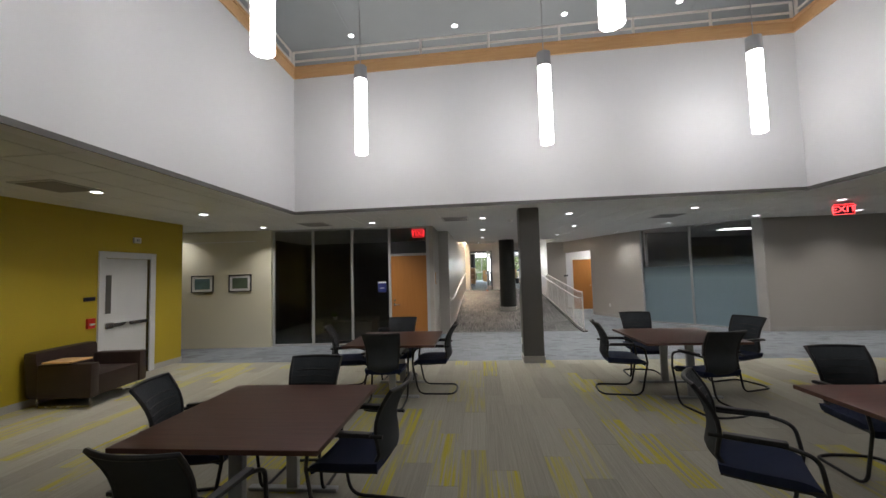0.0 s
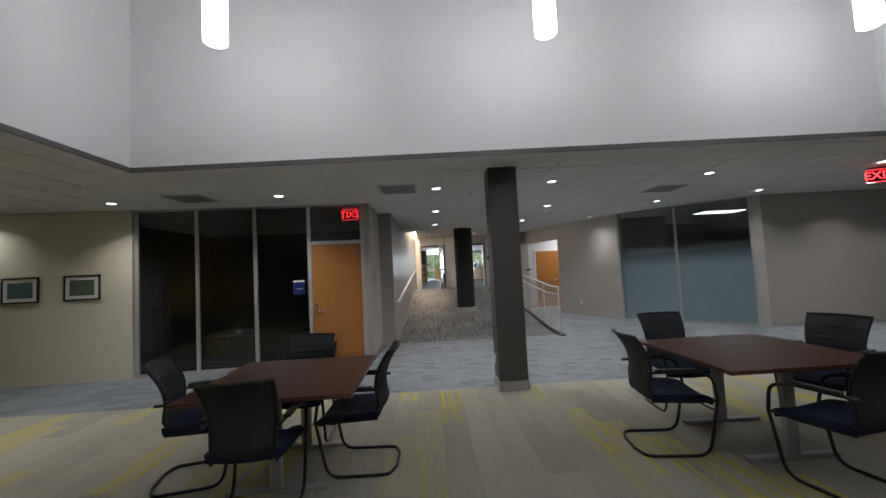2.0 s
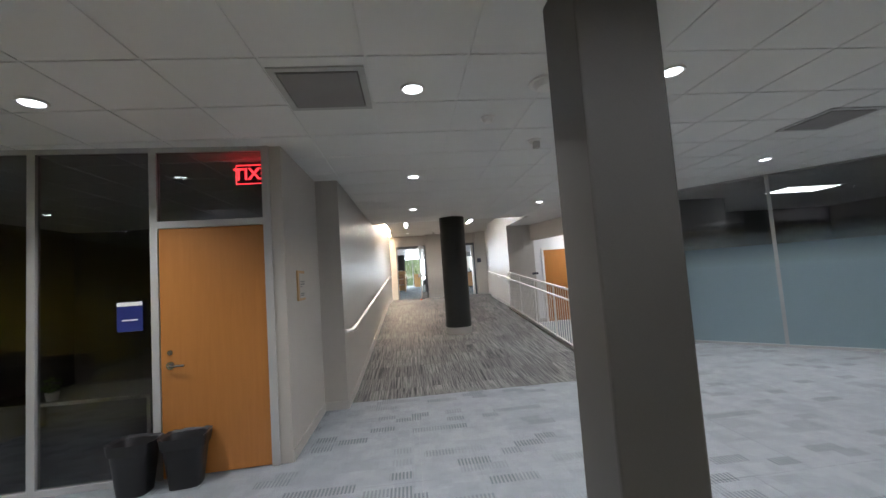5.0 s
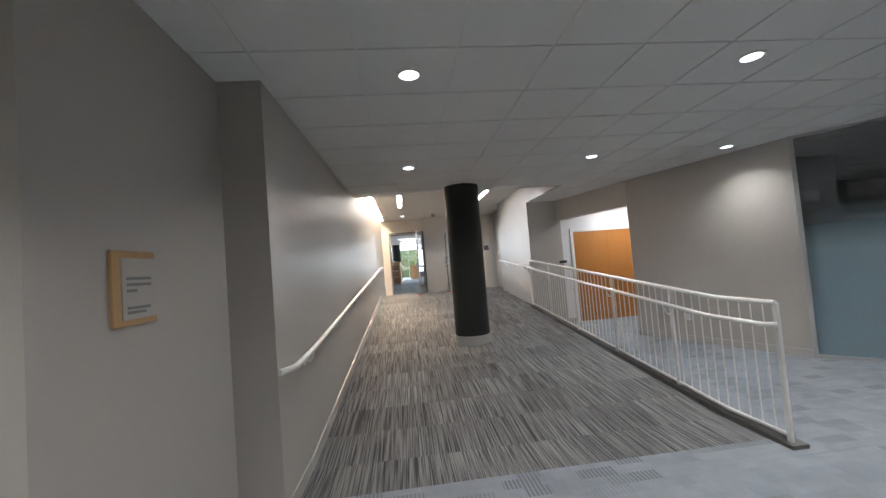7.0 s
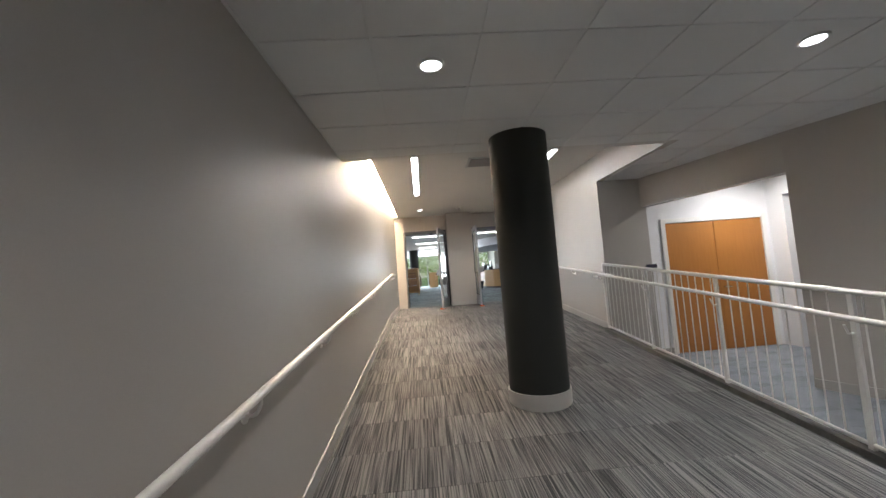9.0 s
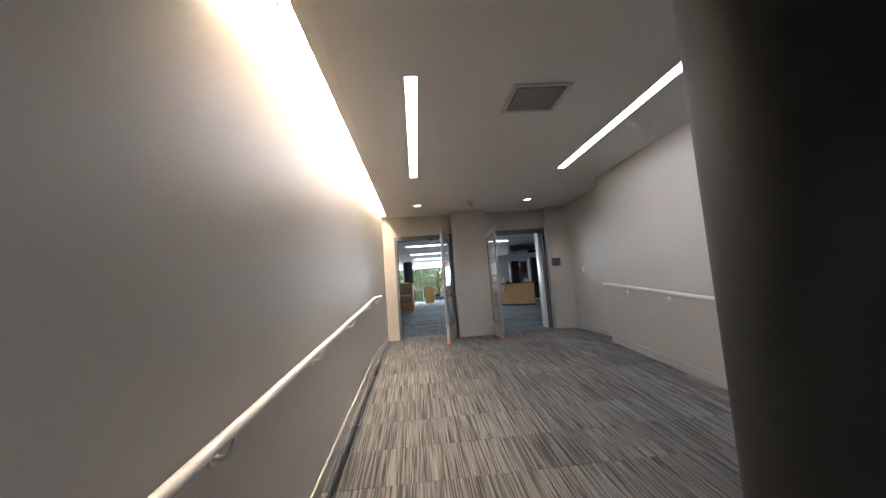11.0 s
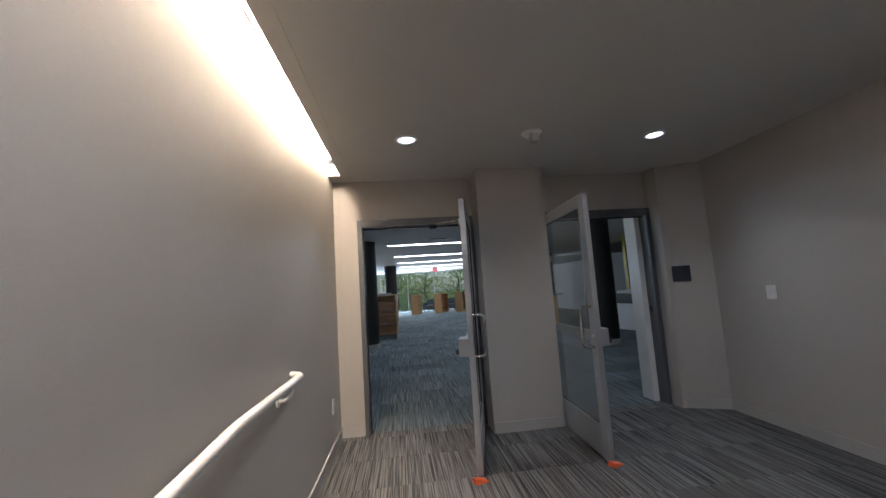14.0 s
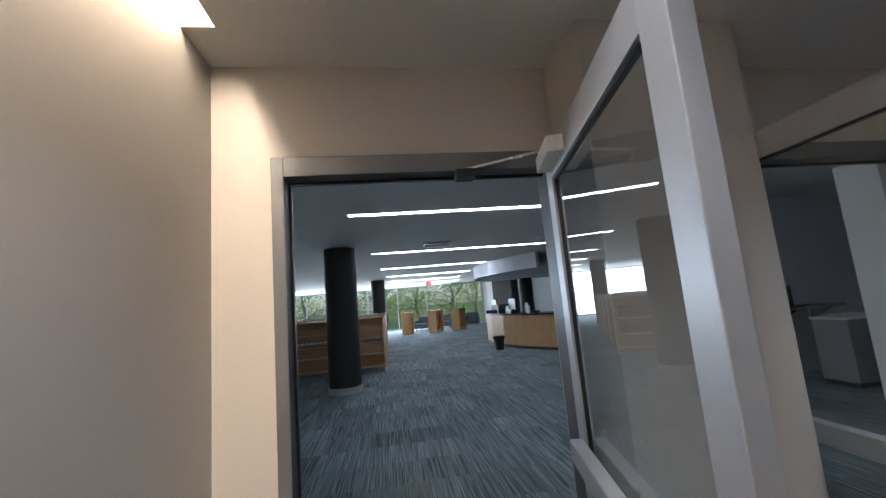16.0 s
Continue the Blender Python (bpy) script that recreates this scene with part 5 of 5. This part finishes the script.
for x, y in ((2.9, 43.6), (4.3, 43.7), (5.9, 43.9)):
    t = thing("lounge_chair", "dark upholstered lounge chair by the library window", "armchair", pose(x, y, F, 0, 0, 150), "lounge chairs by the window")
    part("seat", box((-0.35, -0.3, 0.12), (0.35, 0.38, 0.42), 0.04), M_MESH, t)
    part("backrest", box((-0.38, -0.42, 0.12), (0.38, -0.26, 0.8), 0.05), M_MESH, t)
    for s in (-1, 1):
        part("arm", box((s * 0.4 - 0.06, -0.3, 0.12), (s * 0.4 + 0.06, 0.36, 0.6), 0.03), M_MESH, t)
        part("leg", box((s * 0.35 - 0.02, -0.35, 0), (s * 0.35 + 0.02, -0.31, 0.13)), M_TUBE, t)
        part("leg", box((s * 0.35 - 0.02, 0.3, 0), (s * 0.35 + 0.02, 0.34, 0.13)), M_TUBE, t)


def service_desk():
    t = thing("service_desk", "curved light oak service desk with a dark worktop", "desk", Matrix.Translation((0, 0, F)))
    n = 7
    cx, cy, r = 9.2, 33.1, 4.85
    pts = [Vector((cx + r * math.cos(a), cy + r * math.sin(a))) for a in (radians(228 - 80 * i / n) for i in range(n + 1))]
    for a, b in zip(pts, pts[1:]):
        d = (b - a).normalized()
        bm = bmesh.new()
        wall_run(bm, a + d * 0.006, b - d * 0.006, 0.03, 0.08, 0.98)
        part("front_panel", bm, M_OAK, t)
    bm = bmesh.new()
    for a, b in zip(pts, pts[1:]):
        wall_run(bm, a, b, 0.06, 0, 0.08)
    part("plinth", bm, M_BLACK, t)
    bm = bmesh.new()
    top = [[bm.verts.new((*p, z)) for p in (q + (Vector((cx, cy)) - q).normalized() * o for q in pts)] for z in (0.98, 1.02) for o in (-0.05, 0.65)]
    for k in ((0, 1), (3, 2), (2, 0), (1, 3)):
        for i in range(n):
            bm.faces.new((top[k[0]][i], top[k[0]][i + 1], top[k[1]][i + 1], top[k[1]][i]))
    part("worktop", bm, M_DARKSIGN, t, "dark worktop")
    return pts


desk = service_desk()
for i, (dx, dy) in enumerate(((0.35, 0.0), (0.4, 0.5))):
    p = desk[3 + i * 2]
    t = thing("monitor", "black computer monitor on the service desk", "monitor", pose(p.x + 0.35, p.y, F + 1.02, 0, 0, 95), "desk monitors")
    part("foot", box((-0.12, -0.08, 0), (0.12, 0.08, 0.015), 0.004), M_BLACK, t)
    part("stand", box((-0.02, -0.015, 0.015), (0.02, 0.015, 0.16)), M_BLACK, t)
    part("screen", box((-0.27, -0.02, 0.12), (0.27, 0.02, 0.46), 0.006), M_BLACK, t)
for p, c, s in ((desk[4], M_PAPER, (0.1, 0.01, 0.3)), (desk[5], M_PAPER, (0.12, 0.01, 0.28)), (desk[2], M_PAPER, (0.14, 0.01, 0.24)), (desk[5], M_BLUE, (0.16, 0.12, 0.1))):
    off = random.uniform(0.05, 0.25)
    single("leaflet_stand", box((-s[0], -s[1], 0), (s[0], s[1], s[2]), 0.003), c, "upright leaflet holder on the service desk", "leaflet stand", pose(p.x + off, p.y + random.uniform(-0.2, 0.2), F + 1.02, 0, 0, 80), "desk leaflets")
for i, (kind, w, d, h, m) in enumerate((("book_stack", 0.14, 0.11, 0.16, M_PAPER), ("telephone", 0.1, 0.1, 0.09, M_BLACK), ("leaflet_stand", 0.12, 0.05, 0.3, M_PAPER), ("document_tray", 0.17, 0.13, 0.14, M_BLACK),
                                        ("leaflet_stand", 0.09, 0.05, 0.24, M_PAPER), ("desktop_printer", 0.22, 0.18, 0.3, M_BLACK), ("book_stack", 0.12, 0.1, 0.12, M_BLUE), ("leaflet_stand", 0.14, 0.05, 0.27, M_PAPER))):
    a = desk[0].lerp(desk[1], 0.5) if i == 0 else desk[min(i // 2 + 1, 5)].lerp(desk[min(i // 2 + 2, 6)], 0.25 + 0.5 * (i % 2))
    inward = (Vector((9.2, 33.1)) - a).normalized() * (0.2 + 0.12 * (i % 3))
    t = thing(kind, "small " + kind.replace("_", " ") + " on the dark service desk top", kind.replace("_", " "), pose(a.x + inward.x, a.y + inward.y, F + 1.02, 0, 0, 70 + 9 * i), "things on the service desk")
    part("body", box((-w, -d, 0), (w, d, h * 0.7), 0.006), m, t)
    part("top", box((-w * 0.9, d * 0.1, h * 0.7), (w * 0.9, d * 0.8, h), 0.004), m, t)
bin_(4.12, 31.4, F)
# bulkhead with a rounded edge over the service desk
bm = bmesh.new()
n = 16
arc = [Vector((9.8 + 5.6 * math.cos(a), 33.7 + 5.6 * math.sin(a))) for a in (radians(215 - 75 * i / n) for i in range(n + 1))]
for a, b in zip(arc, arc[1:]):
    wall_run(bm, a, b, 0.15, LC - 0.45, LC - 0.001)
lo = [bm.verts.new((*p, LC - 0.45)) for p in arc] + [bm.verts.new((15, arc[-1].y, LC - 0.45)), bm.verts.new((15, arc[0].y, LC - 0.45))]
bm.faces.new(lo)
structure("ceiling_bulkhead", bm, M_PALE, "curved pale bulkhead over the service desk", "ceiling")

# office seen through the second doorway
structure("wall_office_mustard", box((8.0, 28.7, F), (12.5, 28.85, LC)), M_YELLOW, "mustard wall beyond the second doorway", "wall")
t = thing("copier", "white office copier with a dark top beyond the doorway", "copier", pose(7.12, 27.1, F, 0, 0, 8))
part("body", box((-0.32, -0.32, 0.03), (0.32, 0.32, 0.72), 0.015), M_PAPER, t)
part("scanner", box((-0.34, -0.34, 0.72), (0.34, 0.34, 0.98), 0.02), M_BLACK, t, "black scanner unit")
part("lid", box((-0.3, -0.3, 0.98), (0.3, 0.3, 1.06), 0.015), M_PAPER, t)
for i in range(3):
    part("drawer", box((-0.29, -0.33, 0.08 + i * 0.2), (0.29, -0.321, 0.26 + i * 0.2), 0.003), M_RAIL, t)
t = thing("wall_shelf", "dark wall shelf on brackets with small machines", "shelf", pose(7.0, 25.0, F + 1.0, 0, 0, 0))
part("board", box((-0.75, -0.2, 0), (0.75, 0.2, 0.03), 0.003), M_BLACK, t)
for x in (-0.6, -0.02, 0.56):
    bm = box((x, -0.14, -0.22), (x + 0.03, 0.2, 0.0))
    for v in bm.verts:
        if v.co.z < -0.1 and v.co.y < 0:
            v.co.y = 0.17
    part("bracket", bm, M_BLACK, t)
structure("wall_office_back", box((6.3, 25.2, F), (9.5, 25.32, LC)), M_PALE, "pale wall behind the office shelf", "wall")
t = thing("desktop_printer", "small black printer on the wall shelf", "printer", pose(6.62, 25.0, F + 1.03))
part("body", box((-0.3, -0.17, 0), (0.26, 0.17, 0.3), 0.02), M_BLACK, t)
part("tray", box((-0.26, -0.2, 0.3), (0.22, 0.12, 0.33), 0.006), M_CHAR, t)
part("side_cover", box((-0.34, -0.16, 0.01), (-0.302, 0.16, 0.27), 0.008), M_PAPER, t, "pale side cover")

t = thing("low_cabinet", "low grey cabinet with a pale top beyond the doorway", "cabinet", pose(7.2, 24.4, F))
part("body", box((-0.35, -0.22, 0.06), (0.35, 0.22, 0.87), 0.004), M_DIM_GREY, t)
part("top", box((-0.37, -0.24, 0.87), (0.37, 0.24, 0.9), 0.003), M_PAPER, t, "pale laminate top")
part("plinth", box((-0.33, -0.2, 0), (0.33, 0.2, 0.06)), M_BLACK, t)

# ---- outdoors ----
structure("ground", box((-250, 46, F - 0.4), (250, 450, F - 0.15)), M_GRASS, "grassy ground outside the library", "ground")


def tree(x, y, h, seed):
    rnd = random.Random(seed)
    t = thing("tree", "leafy green deciduous tree outside the library window", "tree", Matrix.Translation((x, y, F - 0.15)), "trees outside the window")
    bm = bmesh.new()
    trunk = [Vector((0.15 * math.sin(i * 1.3 + seed), 0.12 * math.cos(i + seed), h * 0.65 * i / 6)) for i in range(7)]
    for a, b, i in zip(trunk, trunk[1:], range(6)):
        tube_bm(bm, [a, b], 0.13 * (1 - i / 8), 7)
    tips = []
    for i in range(12):
        a = trunk[rnd.randint(1, 6)]
        ang = rnd.uniform(0, 6.28)
        l = rnd.uniform(0.8, 2.0)
        mid = a + Vector((math.cos(ang) * l * 0.5, math.sin(ang) * l * 0.5, l * 0.3))
        end = a + Vector((math.cos(ang) * l, math.sin(ang) * l, l * rnd.uniform(0.3, 0.8)))
        tube_bm(bm, [a, mid, end], 0.03, 5)
        tips += [mid, end]
    part("trunk", bm, M_BARK, t, "dark slender trunk with limbs", True)
    verts, faces = [], []
    for c in tips + trunk[3:]:
        for k in range(46):
            p = c + Vector((rnd.gauss(0, 0.5), rnd.gauss(0, 0.5), rnd.gauss(0, 0.42)))
            u = Vector((rnd.gauss(0, 1), rnd.gauss(0, 1), rnd.gauss(0, 1))).normalized() * 0.1
            v = u.orthogonal().normalized() * 0.05
            n0 = len(verts)
            verts += [p - u, p + v, p + u, p - v]
            faces.append((n0, n0 + 1, n0 + 2, n0 + 3))
    me = bpy.data.meshes.new("crown")
    me.from_pydata(verts, [], faces)
    me.materials.append(M_LEAF)
    o = new("crown", me)
    o.parent = t


for i, (x, y, h) in enumerate(((0.6, 51, 5), (3.2, 52.5, 5.5), (6.0, 51.5, 4.5), (8.6, 54, 6), (-2.5, 52, 5.5), (-6, 53, 6), (1.8, 62, 5.5), (-10, 54, 6), (-14, 56, 6.5))):
    tree(x, y, h, i)

# ---- carpet tiles ----
def carpet_area(owner, x0, x1, y0, y1, size, mats, near, level=None, pieces_name="carpet_tile", slope=False):
    """Tiles over a rectangle; those inside near are parts of their own, the others one joined sheet."""
    own = bpy.data.objects[owner]
    size, long = size if isinstance(size, tuple) else (size, size)

    def flat(sx, sy):
        bm = bmesh.new()
        box_bm(bm, (0.0005, 0.0005, -0.006), (sx - 0.0005, sy - 0.0005, 0.0))
        return bm
    full = mesh_of("carpet_tile", flat(size, long), mats[0])
    verts, faces = [], []
    nx, ny = math.ceil((x1 - x0) / size - 1e-6), math.ceil((y1 - y0) / long - 1e-6) + 1
    for i in range(nx):
        for j in range(ny):
            a, b = x0 + i * size, y0 + j * long
            if long != size:
                b -= (i * 0.37 % 1) * long
            c, d = min(a + size, x1), min(b + long, y1)
            b = max(b, y0)
            if c - a < 0.02 or d - b < 0.02:
                continue
            inside = near and near[0] <= a and c <= near[1] + 1e-6 and near[2] <= b and d <= near[3] + 1e-6
            za, zb = (ground(b), ground(d)) if slope else (level, level)
            if inside and abs(c - a - size) < 1e-4 and abs(d - b - long) < 1e-4 and (not slope or (zb - za) in (0,) or (b >= RAMP0 and d <= RAMP1)):
                o = new(pieces_name, full)
                o.parent = own
                o.location = (a, b, za + random.uniform(-0.0006, 0.0006))
                if slope:
                    o.rotation_euler = (math.atan2(zb - za, d - b), 0, 0)
                continue
            n0 = len(verts)
            e = 0.0005
            verts += [(a + e, b + e, za), (c - e, b + e, za), (c - e, d - e, zb), (a + e, d - e, zb)]
            faces.append((n0, n0 + 1, n0 + 2, n0 + 3))
            verts += [(x, y, z - 0.005) for x, y, z in verts[n0:n0 + 4]]
            for p, q in ((0, 1), (1, 2), (2, 3), (3, 0)):
                faces.append((n0 + p, n0 + 4 + p, n0 + 4 + q, n0 + q))
    if faces:
        me = bpy.data.meshes.new("carpet_field")
        me.from_pydata(verts, [], faces)
        me.materials.append(mats[1])
        o = new("carpet_field", me)
        o.parent = own
        tagged(o, "", "", "", "stuff")


carpet_area("floor_lobby", -5.3, 14, -7 + 0.03, EDGE, (0.25, 1.0), C_LOBBY, (-2.3, 4.7, 0.03, EDGE), 0.0)
carpet_area("floor_lobby", -11, 14, EDGE, STRIPES, 0.46, C_HALL, (-1.4, 6.9, EDGE, STRIPES), 0.0)
carpet_area("floor_side_hall", 3.9, 14, STRIPES, 16.3, 0.5, C_HALL, (3.9, 6.9, STRIPES, 16.3), 0.0)
carpet_area("floor_ramp", LEFT, 3.88, STRIPES, RAMP0, 0.55, C_RAMP, (LEFT, 3.88, STRIPES, RAMP0), 0.0)
carpet_area("floor_ramp", LEFT, 3.88, RAMP0, RAMP1, 0.5, C_RAMP, (LEFT, 3.88, RAMP0, RAMP1), slope=True)
carpet_area("floor_ramp", LEFT, 4.3, RAMP1, 21.45, 0.5, C_RAMP, (LEFT, 3.9, RAMP1, 21.45), F)
carpet_area("floor_library", -15.9, 18, 21.45, 45.8, 0.5, C_LIB, (-0.9, 3.2, 21.45, 31.45), F)
carpet_area("floor_lobby", -5.4, -0.4, 9.0, 13.2, 0.5, C_HALL, None, 0.004)
carpet_area("floor_lobby", -11, -5.3, 6.95, EDGE, 0.5, C_HALL, None, 0.0)
